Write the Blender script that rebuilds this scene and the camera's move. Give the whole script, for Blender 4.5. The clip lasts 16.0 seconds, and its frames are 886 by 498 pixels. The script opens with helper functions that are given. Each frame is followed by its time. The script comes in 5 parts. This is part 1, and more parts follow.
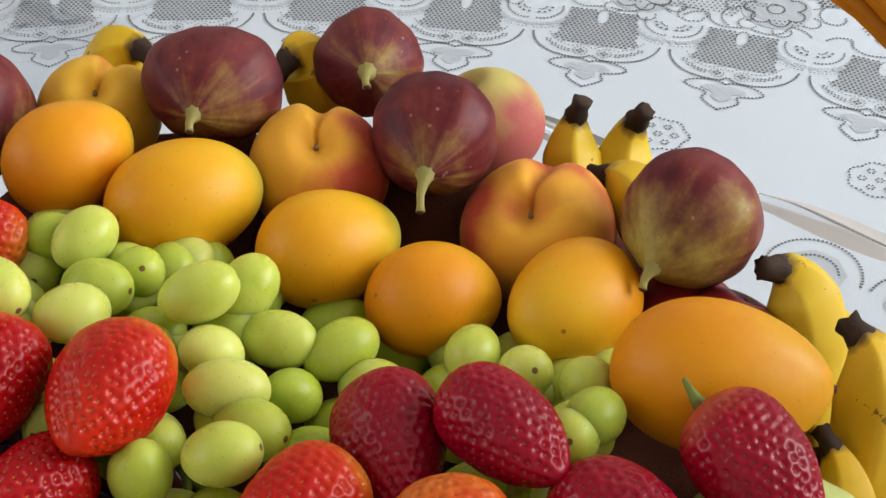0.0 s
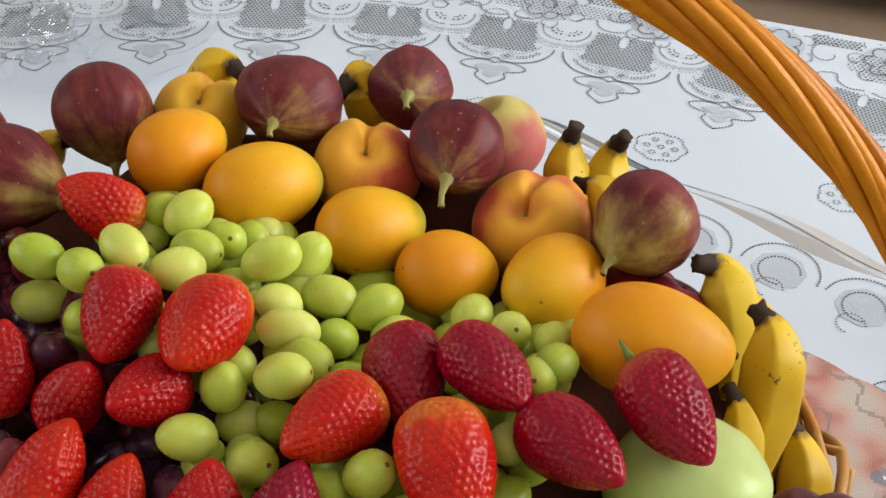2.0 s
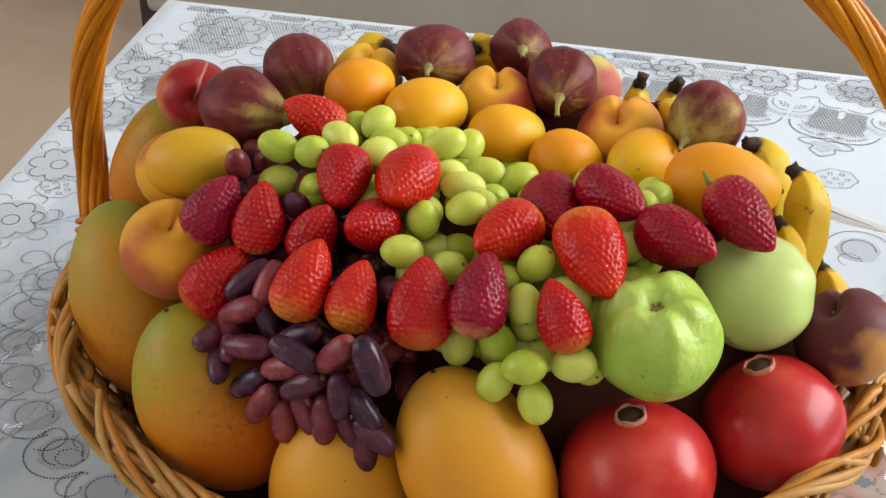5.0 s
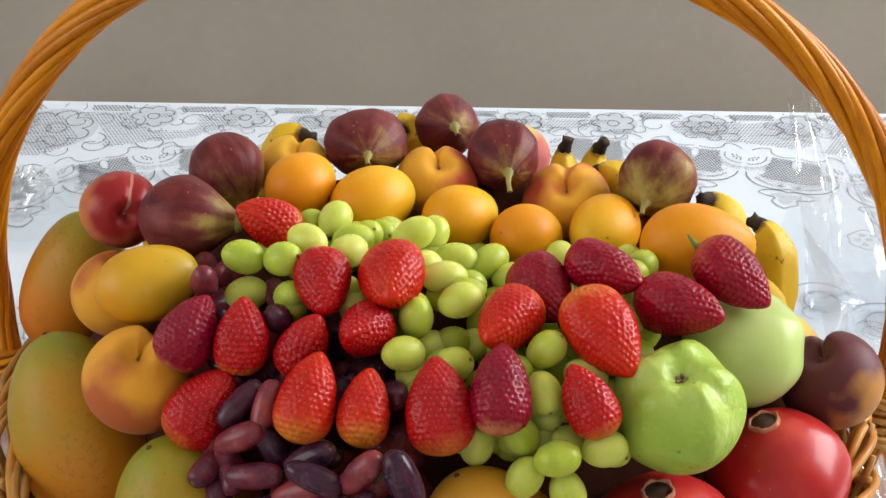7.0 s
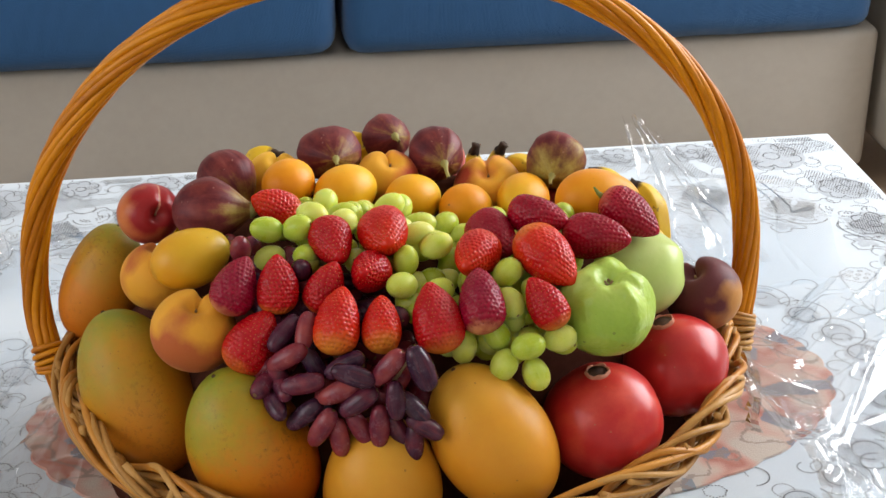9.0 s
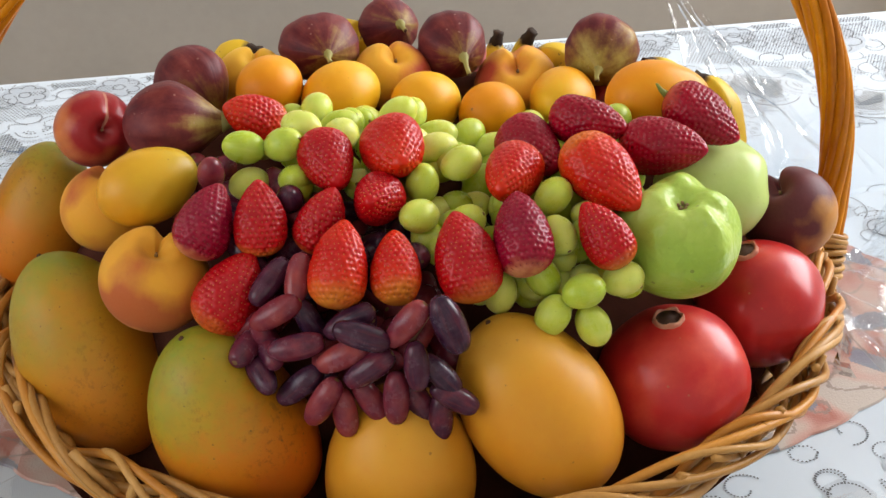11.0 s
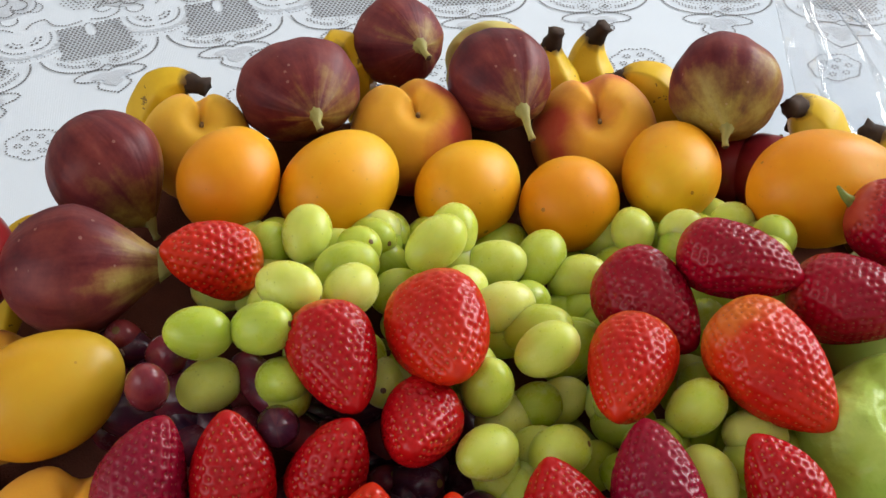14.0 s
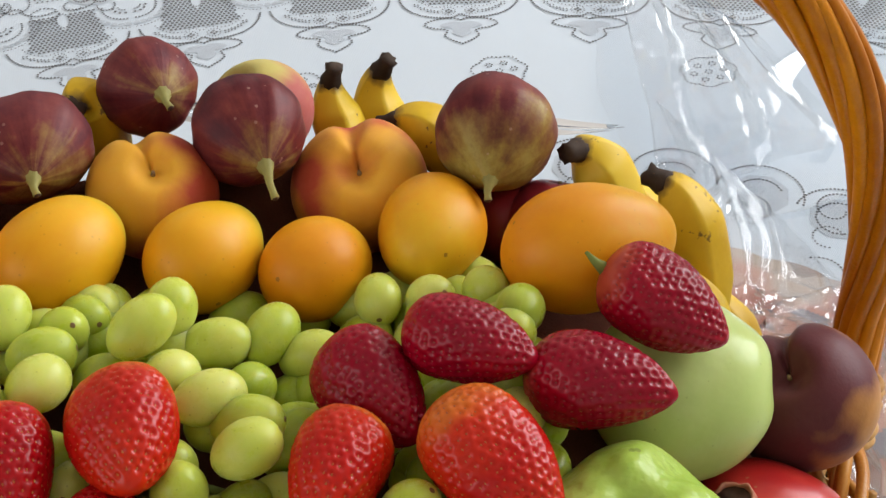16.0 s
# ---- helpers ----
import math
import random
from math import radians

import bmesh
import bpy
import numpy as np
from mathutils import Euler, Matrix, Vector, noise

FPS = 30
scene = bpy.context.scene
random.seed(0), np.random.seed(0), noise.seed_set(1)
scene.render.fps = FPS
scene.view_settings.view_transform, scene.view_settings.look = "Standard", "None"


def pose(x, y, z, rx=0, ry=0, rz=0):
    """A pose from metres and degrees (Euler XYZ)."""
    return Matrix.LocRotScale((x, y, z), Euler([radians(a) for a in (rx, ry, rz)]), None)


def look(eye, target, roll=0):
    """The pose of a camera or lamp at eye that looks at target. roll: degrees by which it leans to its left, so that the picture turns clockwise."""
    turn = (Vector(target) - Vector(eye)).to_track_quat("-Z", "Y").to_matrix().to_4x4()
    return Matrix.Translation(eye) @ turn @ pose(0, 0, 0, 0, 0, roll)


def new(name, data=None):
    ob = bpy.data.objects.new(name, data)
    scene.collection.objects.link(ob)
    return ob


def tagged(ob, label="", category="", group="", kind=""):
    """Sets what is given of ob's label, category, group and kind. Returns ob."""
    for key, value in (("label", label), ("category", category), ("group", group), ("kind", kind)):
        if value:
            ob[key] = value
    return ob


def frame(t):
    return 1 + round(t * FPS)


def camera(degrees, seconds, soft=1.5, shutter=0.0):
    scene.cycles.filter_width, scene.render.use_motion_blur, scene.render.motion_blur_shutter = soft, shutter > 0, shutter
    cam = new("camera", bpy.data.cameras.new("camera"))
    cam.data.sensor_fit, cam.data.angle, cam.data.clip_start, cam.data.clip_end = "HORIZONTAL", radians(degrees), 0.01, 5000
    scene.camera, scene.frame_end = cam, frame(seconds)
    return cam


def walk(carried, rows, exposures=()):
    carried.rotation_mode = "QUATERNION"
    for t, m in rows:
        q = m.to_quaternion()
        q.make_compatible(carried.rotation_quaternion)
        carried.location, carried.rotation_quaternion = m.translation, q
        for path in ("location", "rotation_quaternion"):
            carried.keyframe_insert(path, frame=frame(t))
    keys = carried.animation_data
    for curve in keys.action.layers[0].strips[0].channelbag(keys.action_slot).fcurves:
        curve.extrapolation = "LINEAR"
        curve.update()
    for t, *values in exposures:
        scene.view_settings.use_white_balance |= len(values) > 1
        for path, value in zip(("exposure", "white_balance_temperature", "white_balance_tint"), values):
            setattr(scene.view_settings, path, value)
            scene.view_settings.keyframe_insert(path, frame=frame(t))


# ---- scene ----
cam = camera(31, 16.0)
PATH = [
    (0, (0.1626, -0.3759, 0.6352), (-0.0125, 0.3541, -0.0255), -0.25),
    (0.5, (0.1682, -0.3789, 0.6403), (-0.0263, 0.3385, -0.0287), 0.04),
    (1, (0.1888, -0.4186, 0.6744), (-0.0202, 0.2896, 0.0), 0.03),
    (1.5, (0.2079, -0.4266, 0.6882), (-0.0164, 0.2736, 0.0104), -0.51),
    (2, (0.2183, -0.5088, 0.7634), (0.0089, 0.2046, 0.0947), 0.91),
    (2.5, (0.2218, -0.5202, 0.7694), (-0.0011, 0.1894, 0.101), 0.22),
    (3, (0.2091, -0.5592, 0.7627), (-0.0152, 0.1582, 0.1031), 0.15),
    (3.5, (0.2097, -0.6842, 0.7641), (-0.0152, 0.0666, 0.143), 0.17),
    (3.7, (0.2226, -0.7227, 0.7669), (0.0002, 0.0377, 0.1569), -0.05),
    (5.8, (0.1665, -0.9819, 0.8135), (0.0076, -0.1452, 0.2894), -1.11),
    (6, (0.1472, -1.005, 0.8206), (0.0181, -0.1591, 0.3031), -1.02),
    (6.5, (0.0825, -0.9498, 0.8075), (0.0204, -0.0985, 0.2865), 0.04),
    (7, (0.0197, -0.8524, 0.7911), (0.0034, -0.0098, 0.2527), 0.36),
    (7.5, (-0.0064, -0.8823, 0.7782), (0.0225, -0.0322, 0.2524), 1.03),
    (8, (-0.0959, -1.0346, 0.8021), (-0.003, -0.1683, 0.3114), 0.74),
    (8.5, (-0.1422, -1.1475, 0.8072), (-0.017, -0.2763, 0.3325), 0.61),
    (9, (-0.1626, -1.1836, 0.8289), (-0.0195, -0.3053, 0.3727), 0.28),
    (9.5, (-0.1705, -1.1879, 0.8123), (-0.025, -0.3074, 0.3611), -0.78),
    (9.7, (-0.1708, -1.1746, 0.7802), (-0.0228, -0.2945, 0.3292), -0.51),
    (11.8, (-0.1347, -0.7445, 0.6911), (0.0172, 0.0671, 0.127), -0.77),
    (12, (-0.1328, -0.7031, 0.6796), (0.0212, 0.103, 0.1082), -0.71),
    (12.5, (-0.146, -0.6231, 0.6875), (0.0206, 0.1647, 0.0944), 0.38),
    (13, (-0.1845, -0.5616, 0.6802), (-0.0001, 0.21, 0.0714), 1.10),
    (13.5, (-0.1737, -0.5144, 0.6924), (0.0148, 0.2246, 0.0456), 1.01),
    (14, (-0.1318, -0.4826, 0.696), (0.0473, 0.2427, 0.0312), 0.87),
    (14.5, (-0.0851, -0.4523, 0.7048), (0.0857, 0.269, 0.0336), 1.07),
    (15, (-0.048, -0.4433, 0.7069), (0.1101, 0.2767, 0.0312), 0.46),
    (15.5, (-0.0107, -0.4413, 0.7024), (0.1414, 0.2769, 0.0233), -0.37),
    (16, (0.0035, -0.4361, 0.6886), (0.1642, 0.2759, 0.0051), -1.26),
]
walk(cam, [(t, look(eye, target, roll)) for t, eye, target, roll in PATH],
     exposures=((0, -0.42), (1.5, -0.42), (3, -0.32), (3.7, -0.36), (5.8, -0.10), (9.7, -0.12), (11.8, 0.03), (12.5, -0.12), (13.5, -0.24), (14.2, -0.26), (14.8, -0.42), (16, -0.45)))

# ---- world and lights ----
world = bpy.data.worlds.new("daylight")
scene.world = world
world.use_nodes = True
wn = world.node_tree
sky = wn.nodes.new("ShaderNodeTexSky")
sky.sky_type, sky.sun_disc = "NISHITA", False
sky.sun_elevation, sky.sun_rotation = radians(38), radians(70)
wn.links.new(sky.outputs[0], wn.nodes["Background"].inputs[0])
wn.nodes["Background"].inputs[1].default_value = 0.1

FLOOR = -0.42


def window_lamp(name, place, target, width, height, watts, colour):
    lamp = bpy.data.lights.new(name, "AREA")
    lamp.shape, lamp.size, lamp.size_y = "RECTANGLE", width, height
    lamp.energy, lamp.color = watts, colour
    ob = new(name, lamp)
    ob.matrix_world = look(place, target)
    return ob


# daylight in the openings of the two windows
window_lamp("window_light_right", (2.55, 0.95, 1.30), (0.0, 0.60, 0.30), 2.3, 1.6, 148, (0.93, 0.945, 0.97))
window_lamp("window_light_left", (-2.55, -0.9, 1.35), (-0.2, 0.0, 0.45), 2.3, 1.5, 38, (0.97, 0.96, 0.96))


# ---- materials ----
class Nodes:
    """Short forms for building one node material."""

    def __init__(self, name):
        self.mat = bpy.data.materials.new(name)
        self.mat.use_nodes = True
        self.tree = self.mat.node_tree
        self.bsdf = self.tree.nodes["Principled BSDF"]

    def node(self, kind, operation=""):
        n = self.tree.nodes.new(kind)
        if operation:
            n.operation = operation
        return n

    def put(self, value, socket):
        if isinstance(value, bpy.types.NodeSocket):
            self.tree.links.new(value, socket)
        else:
            socket.default_value = value

    def coord(self, which="Generated"):
        return self.node("ShaderNodeTexCoord").outputs[which]

    def noise(self, scale, vector=None, detail=3.0, rough=0.5):
        n = self.node("ShaderNodeTexNoise")
        n.inputs["Scale"].default_value, n.inputs["Detail"].default_value = scale, detail
        n.inputs["Roughness"].default_value = rough
        if vector is not None:
            self.put(vector, n.inputs["Vector"])
        return n.outputs["Fac"]

    def math(self, op, a, b=0.0, c=0.0):
        n = self.node("ShaderNodeMath", operation=op)
        for value, socket in zip((a, b, c), n.inputs):
            self.put(value, socket)
        return n.outputs[0]

    def ramp(self, fac, *stops):
        n = self.node("ShaderNodeValToRGB")
        while len(n.color_ramp.elements) < len(stops):
            n.color_ramp.elements.new(0.5)
        for e, (at, colour) in zip(n.color_ramp.elements, stops):
            e.position = at
            e.color = (*colour, 1) if len(colour) == 3 else colour
        self.put(fac, n.inputs[0])
        return n.outputs[0]

    def mix(self, fac, a, b, blend="MIX"):
        n = self.node("ShaderNodeMix")
        n.data_type, n.blend_type = "RGBA", blend
        self.put(fac, n.inputs["Factor"])
        for value, socket in ((a, n.inputs[6]), (b, n.inputs[7])):
            self.put((*value, 1) if isinstance(value, tuple) and len(value) == 3 else value, socket)
        return n.outputs[2]

    def split(self, vector):
        n = self.node("ShaderNodeSeparateXYZ")
        self.put(vector, n.inputs[0])
        return n.outputs

    def join(self, x, y, z):
        n = self.node("ShaderNodeCombineXYZ")
        for value, socket in zip((x, y, z), n.inputs):
            self.put(value, socket)
        return n.outputs[0]

    def random(self):
        return self.node("ShaderNodeObjectInfo").outputs["Random"]

    def dots(self, scale, size, vector=None):
        """1 inside small scattered dots."""
        n = self.node("ShaderNodeTexVoronoi")
        n.inputs["Scale"].default_value = scale
        if vector is not None:
            self.put(vector, n.inputs["Vector"])
        return self.math("LESS_THAN", n.outputs["Distance"], size)

    def meridians(self, count, along=0.35):
        """A coordinate that runs in stripes from pole to pole of a fruit."""
        x, y, z = self.split(self.coord())
        a = self.math("ARCTAN2", self.math("SUBTRACT", y, 0.5), self.math("SUBTRACT", x, 0.5))
        r = self.random()
        return self.join(self.math("MULTIPLY", self.math("SINE", a), count), self.math("MULTIPLY", self.math("COSINE", a), count),
                         self.math("ADD", self.math("MULTIPLY", z, along), self.math("MULTIPLY", r, 40.0))), z

    def bump(self, height, strength, distance):
        n = self.node("ShaderNodeBump")
        n.inputs["Strength"].default_value, n.inputs["Distance"].default_value = strength, distance
        self.put(height, n.inputs["Height"])
        self.tree.links.new(n.outputs[0], self.bsdf.inputs["Normal"])

    def done(self, colour, rough=0.5, sss=0.0, radius=(0.004, 0.002, 0.001), metal=0.0, spec=0.5, coat=0.0, sheen=0.0):
        b = self.bsdf
        self.put((*colour, 1) if isinstance(colour, tuple) else colour, b.inputs["Base Color"])
        self.put(rough, b.inputs["Roughness"])
        b.inputs["Metallic"].default_value = metal
        b.inputs["Specular IOR Level"].default_value = spec
        b.inputs["Coat Weight"].default_value, b.inputs["Coat Roughness"].default_value = coat, 0.12
        b.inputs["Sheen Weight"].default_value = sheen
        if sss:
            b.inputs["Subsurface Weight"].default_value, b.inputs["Subsurface Scale"].default_value = sss, 1.0
            b.inputs["Subsurface Radius"].default_value = radius
        return self.mat


def shifted(n):
    """Object coordinates, shifted from thing to thing so that no two look alike."""
    v = n.node("ShaderNodeVectorMath", operation="ADD")
    n.put(n.coord("Object"), v.inputs[0])
    r = n.random()
    n.put(n.join(n.math("MULTIPLY", r, 7.3), n.math("MULTIPLY", r, 3.1), n.math("MULTIPLY", r, 5.7)), v.inputs[1])
    return v.outputs[0]


def fig_material(name, green):
    n = Nodes(name)
    v, z = n.meridians(1.0, 0.5)
    o = shifted(n)
    vein = n.noise(2.0, v, 3, 0.55)
    hair = n.noise(6.5, v, 2, 0.5)
    cloud = n.noise(55, o, 5, 0.65)
    broad = n.noise(24, o, 2)
    t = n.math("ADD", n.math("MULTIPLY", vein, 0.30), n.math("ADD", n.math("MULTIPLY", cloud, 0.36), n.math("ADD", n.math("MULTIPLY", broad, 0.24), n.math("MULTIPLY", hair, 0.10))))
    skin = n.ramp(t, (0.36, (0.048, 0.006, 0.012)), (0.45, (0.095, 0.012, 0.016)), (0.54, (0.165, 0.030, 0.026)), (0.66, (0.25, 0.075, 0.045)))
    # olive green towards the stem, breaking up into the purple along the veins
    g = n.math("ADD", n.math("MULTIPLY", z, 0.62), n.math("ADD", n.math("MULTIPLY", n.math("SUBTRACT", broad, 0.5), 0.55), n.math("MULTIPLY", n.math("SUBTRACT", vein, 0.5), 0.45)))
    g = n.math("ADD", g, n.math("MULTIPLY", n.math("SUBTRACT", cloud, 0.5), 0.30))
    olive = n.ramp(cloud, (0.36, (0.19, 0.11, 0.020)), (0.5, (0.29, 0.23, 0.030)), (0.64, (0.40, 0.36, 0.07)))
    skin = n.mix(n.math("MULTIPLY", n.ramp(g, (0.47 - green, (0, 0, 0)), (0.70 - 0.8 * green, (1, 1, 1))), 0.75), skin, olive)
    specks = n.dots(115, 0.085, o)
    skin = n.mix(n.math("MULTIPLY", specks, 0.32), skin, (0.46, 0.30, 0.24))
    bloom = n.ramp(n.noise(30, o, 4, 0.6), (0.42, (0, 0, 0)), (0.68, (1, 1, 1)))
    skin = n.mix(n.math("MULTIPLY", bloom, 0.09), skin, (0.34, 0.15, 0.17))
    n.bump(n.math("ADD", vein, n.math("MULTIPLY", n.noise(260, o, 3), 0.10)), 0.30, 0.003)
    return n.done(skin, n.math("ADD", 0.40, n.math("MULTIPLY", bloom, 0.14)), 0.05, (0.003, 0.001, 0.001), spec=0.18)


def smooth_skin(name, stops, rough, scale=22, spread=0.35, axis_part=0.5, sss=0.05, speck=(0.25, 0.12, 0.02), speck_size=0.07, speck_scale=70, coat=0.0, knobbly=0.0, mottle=0.0, end=None):
    """A fruit skin that shades along its length, with cloudy patches and fine specks."""
    n = Nodes(name)
    o = shifted(n)
    x, y, z = n.split(n.coord())
    cloud = n.noise(scale, o, 3)
    fine = n.noise(scale * 12, o, 2)
    t = n.math("ADD", n.math("MULTIPLY", z, axis_part), n.math("MULTIPLY", cloud, 1.0 - axis_part))
    t = n.math("ADD", t, n.math("MULTIPLY", n.math("SUBTRACT", fine, 0.5), spread * 0.3))
    t = n.math("ADD", t, n.math("MULTIPLY", n.math("SUBTRACT", n.random(), 0.5), spread * 0.5))
    skin = n.ramp(t, *stops)
    # soft uneven ripening, then specks of several sizes
    skin = n.mix(n.math("MULTIPLY", n.ramp(n.noise(scale * 2.6, o, 4, 0.6), (0.46, (0, 0, 0)), (0.70, (1, 1, 1))), 0.22), skin, stops[0][1])
    skin = n.mix(n.math("MULTIPLY", n.ramp(n.noise(scale * 1.3, o, 3), (0.52, (0, 0, 0)), (0.72, (1, 1, 1))), 0.25), skin, stops[-1][1])
    if end:
        tip = n.math("ADD", z, n.math("MULTIPLY", n.math("SUBTRACT", cloud, 0.5), 0.30))
        skin = n.mix(n.math("MULTIPLY", n.ramp(tip, (0.80, (0, 0, 0)), (1.0, (1, 1, 1))), 0.75), skin, end)
    patchy = n.math("GREATER_THAN", n.noise(48, o, 1), 0.46)
    skin = n.mix(n.math("MULTIPLY", n.math("MULTIPLY", n.dots(speck_scale, speck_size, o), patchy), 0.7), skin, speck)
    skin = n.mix(n.math("MULTIPLY", n.dots(speck_scale * 2.7, speck_size * 1.1, o), 0.22), skin, speck)
    if mottle:
        # brown russet flecks in loose clusters
        flecks = n.ramp(n.noise(230, o, 3, 0.7), (0.52, (0, 0, 0)), (0.64, (1, 1, 1)))
        where = n.ramp(n.noise(24, o, 2), (0.42, (0, 0, 0)), (0.62, (1, 1, 1)))
        skin = n.mix(n.math("MULTIPLY", n.math("MULTIPLY", flecks, where), mottle), skin, (0.13, 0.055, 0.012))
        skin = n.mix(n.math("MULTIPLY", n.ramp(n.noise(42, o, 4, 0.65), (0.5, (0, 0, 0)), (0.7, (1, 1, 1))), 0.35 * mottle), skin, (0.26, 0.10, 0.012))
    if knobbly:
        n.bump(n.math("ADD", n.noise(44, o, 3), n.math("MULTIPLY", fine, 0.08)), knobbly, 0.007)
    else:
        n.bump(n.math("ADD", n.noise(34, o, 2), n.math("MULTIPLY", fine, 0.05)), 0.16, 0.005)
    return n.done(skin, rough, sss, (0.006, 0.003, 0.001), coat=coat, spec=0.27)


FIG, FIG_GREEN, FIG_NECK = fig_material("fig_skin", 0.0), fig_material("fig_skin_green", 0.17), fig_material("fig_skin_neck", 0.08)
FIG_STEM = smooth_skin("fig_stem", ((0.2, (0.20, 0.18, 0.05)), (0.8, (0.36, 0.33, 0.10))), 0.6, 200, speck=(0.1, 0.05, 0.02))
CUT_WOOD = smooth_skin("dry_cut_end", ((0.2, (0.03, 0.014, 0.010)), (0.8, (0.09, 0.045, 0.03))), 0.8, 300)
APRICOT = smooth_skin("apricot_skin", ((0.25, (0.70, 0.235, 0.003)), (0.50, (0.76, 0.310, 0.005)), (0.72, (0.74, 0.43, 0.015))), 0.44, 26, speck=(0.22, 0.09, 0.015), speck_size=0.075)
APRICOT_YELLOW = smooth_skin("apricot_skin_yellow", ((0.25, (0.73, 0.30, 0.004)), (0.52, (0.76, 0.39, 0.009)), (0.75, (0.68, 0.49, 0.025))), 0.44, 26, speck=(0.22, 0.09, 0.015), speck_size=0.085, end=(0.36, 0.36, 0.04))
MANGO_YELLOW = smooth_skin("mango_skin_yellow", ((0.25, (0.58, 0.215, 0.012)), (0.5, (0.63, 0.285, 0.020)), (0.75, (0.61, 0.335, 0.035))), 0.42, 14, speck=(0.30, 0.13, 0.02), speck_size=0.07)
MANGO_LEMON = smooth_skin("mango_skin_lemon", ((0.25, (0.60, 0.27, 0.010)), (0.5, (0.60, 0.34, 0.016)), (0.8, (0.52, 0.37, 0.03))), 0.36, 20, speck=(0.36, 0.18, 0.03), speck_size=0.05)
MANGO_GREEN = smooth_skin("mango_skin_green", ((0.30, (0.56, 0.13, 0.006)), (0.49, (0.54, 0.19, 0.008)), (0.60, (0.39, 0.25, 0.014)), (0.75, (0.20, 0.25, 0.02))), 0.42, 15, axis_part=0.62, speck=(0.14, 0.09, 0.02), speck_size=0.10, speck_scale=150, mottle=0.42)
MANGO_RUSSET = smooth_skin("mango_skin_russet", ((0.22, (0.50, 0.12, 0.006)), (0.48, (0.52, 0.18, 0.009)), (0.66, (0.42, 0.22, 0.012)), (0.82, (0.22, 0.24, 0.024))), 0.45, 15, axis_part=0.58, speck=(0.16, 0.07, 0.02), speck_size=0.08, speck_scale=140, mottle=0.30)


def peach_material(name, ground, blush, amount, rough=0.62, fuzz=0.08, seam=0.0, low=0.28):
    n = Nodes(name)
    v, z = n.meridians(1.0, 0.6)
    o = shifted(n)
    streak = n.noise(5.0, v, 2)
    patch = n.noise(19, o, 2)
    cloud = n.noise(60, o, 4, 0.6)
    fine = n.noise(420, o, 2)
    t = n.math("ADD", n.math("MULTIPLY_ADD", patch, 1.5, -0.37), n.math("ADD", n.math("MULTIPLY", cloud, 0.17), n.math("MULTIPLY", streak, 0.06)))
    t = n.math("ADD", n.math("ADD", t, amount), n.math("MULTIPLY", n.math("SUBTRACT", 0.62, z), low))
    half = tuple(0.6 * a + 0.4 * b for a, b in zip(ground, blush))
    skin = n.ramp(t, (0.44, ground), (0.54, half), (0.66, blush))
    skin = n.mix(n.math("MULTIPLY", fine, fuzz), skin, (0.85, 0.50, 0.28))
    if seam:
        x, y, zz = n.split(n.coord())
        off = n.math("ABSOLUTE", n.math("SUBTRACT", n.math("ADD", y, n.math("MULTIPLY", n.math("SUBTRACT", cloud, 0.5), 0.07)), 0.5))
        line = n.math("MULTIPLY", n.math("LESS_THAN", off, n.math("MULTIPLY", streak, 0.034)), n.math("GREATER_THAN", x, 0.53))
        skin = n.mix(n.math("MULTIPLY", line, seam), skin, (0.62, 0.36, 0.24))
    n.bump(n.math("ADD", fine, n.math("MULTIPLY", cloud, 0.6)), 0.12, 0.001)
    return n.done(skin, rough, 0.12, (0.005, 0.002, 0.001), sheen=0.04, spec=0.2)


PEACH = peach_material("peach_skin", (0.78, 0.39, 0.026), (0.46, 0.055, 0.026), 0.06)
PEACH_YELLOW = peach_material("peach_skin_yellow", (0.80, 0.46, 0.030), (0.64, 0.18, 0.030), 0.0)
PEACH_PALE = peach_material("peach_skin_pale", (0.52, 0.45, 0.13), (0.42, 0.10, 0.09), -0.02)
PEACH_GOLD = peach_material("peach_skin_gold", (0.66, 0.31, 0.022), (0.40, 0.095, 0.020), 0.01, 0.62, 0.04)
PEACH_DARK = peach_material("peach_skin_dark", (0.42, 0.19, 0.045), (0.095, 0.018, 0.024), 0.16, 0.5, 0.02, low=-0.34)
NECTARINE = peach_material("nectarine_skin", (0.50, 0.16, 0.05), (0.27, 0.010, 0.014), 0.26, 0.3, 0.02, 0.5, low=0.1)
PLUM = smooth_skin("plum_skin", ((0.3, (0.10, 0.008, 0.018)), (0.7, (0.22, 0.015, 0.02))), 0.3, 30)
GUAVA = smooth_skin("guava_skin", ((0.25, (0.22, 0.37, 0.036)), (0.5, (0.31, 0.46, 0.060)), (0.75, (0.43, 0.53, 0.12))), 0.34, 26, axis_part=0.2, speck=(0.16, 0.20, 0.04), speck_size=0.09, speck_scale=70, coat=0.0, knobbly=0.7)
GUAVA_PALE = smooth_skin("guava_skin_pale", ((0.25, (0.40, 0.54, 0.13)), (0.5, (0.49, 0.61, 0.20)), (0.75, (0.60, 0.69, 0.31))), 0.27, 16, axis_part=0.2, speck=(0.16, 0.20, 0.04), speck_size=0.07, speck_scale=60, coat=0.0, knobbly=0.12)
CALYX = smooth_skin("dry_calyx", ((0.2, (0.10, 0.06, 0.03)), (0.8, (0.30, 0.20, 0.10))), 0.8, 300)
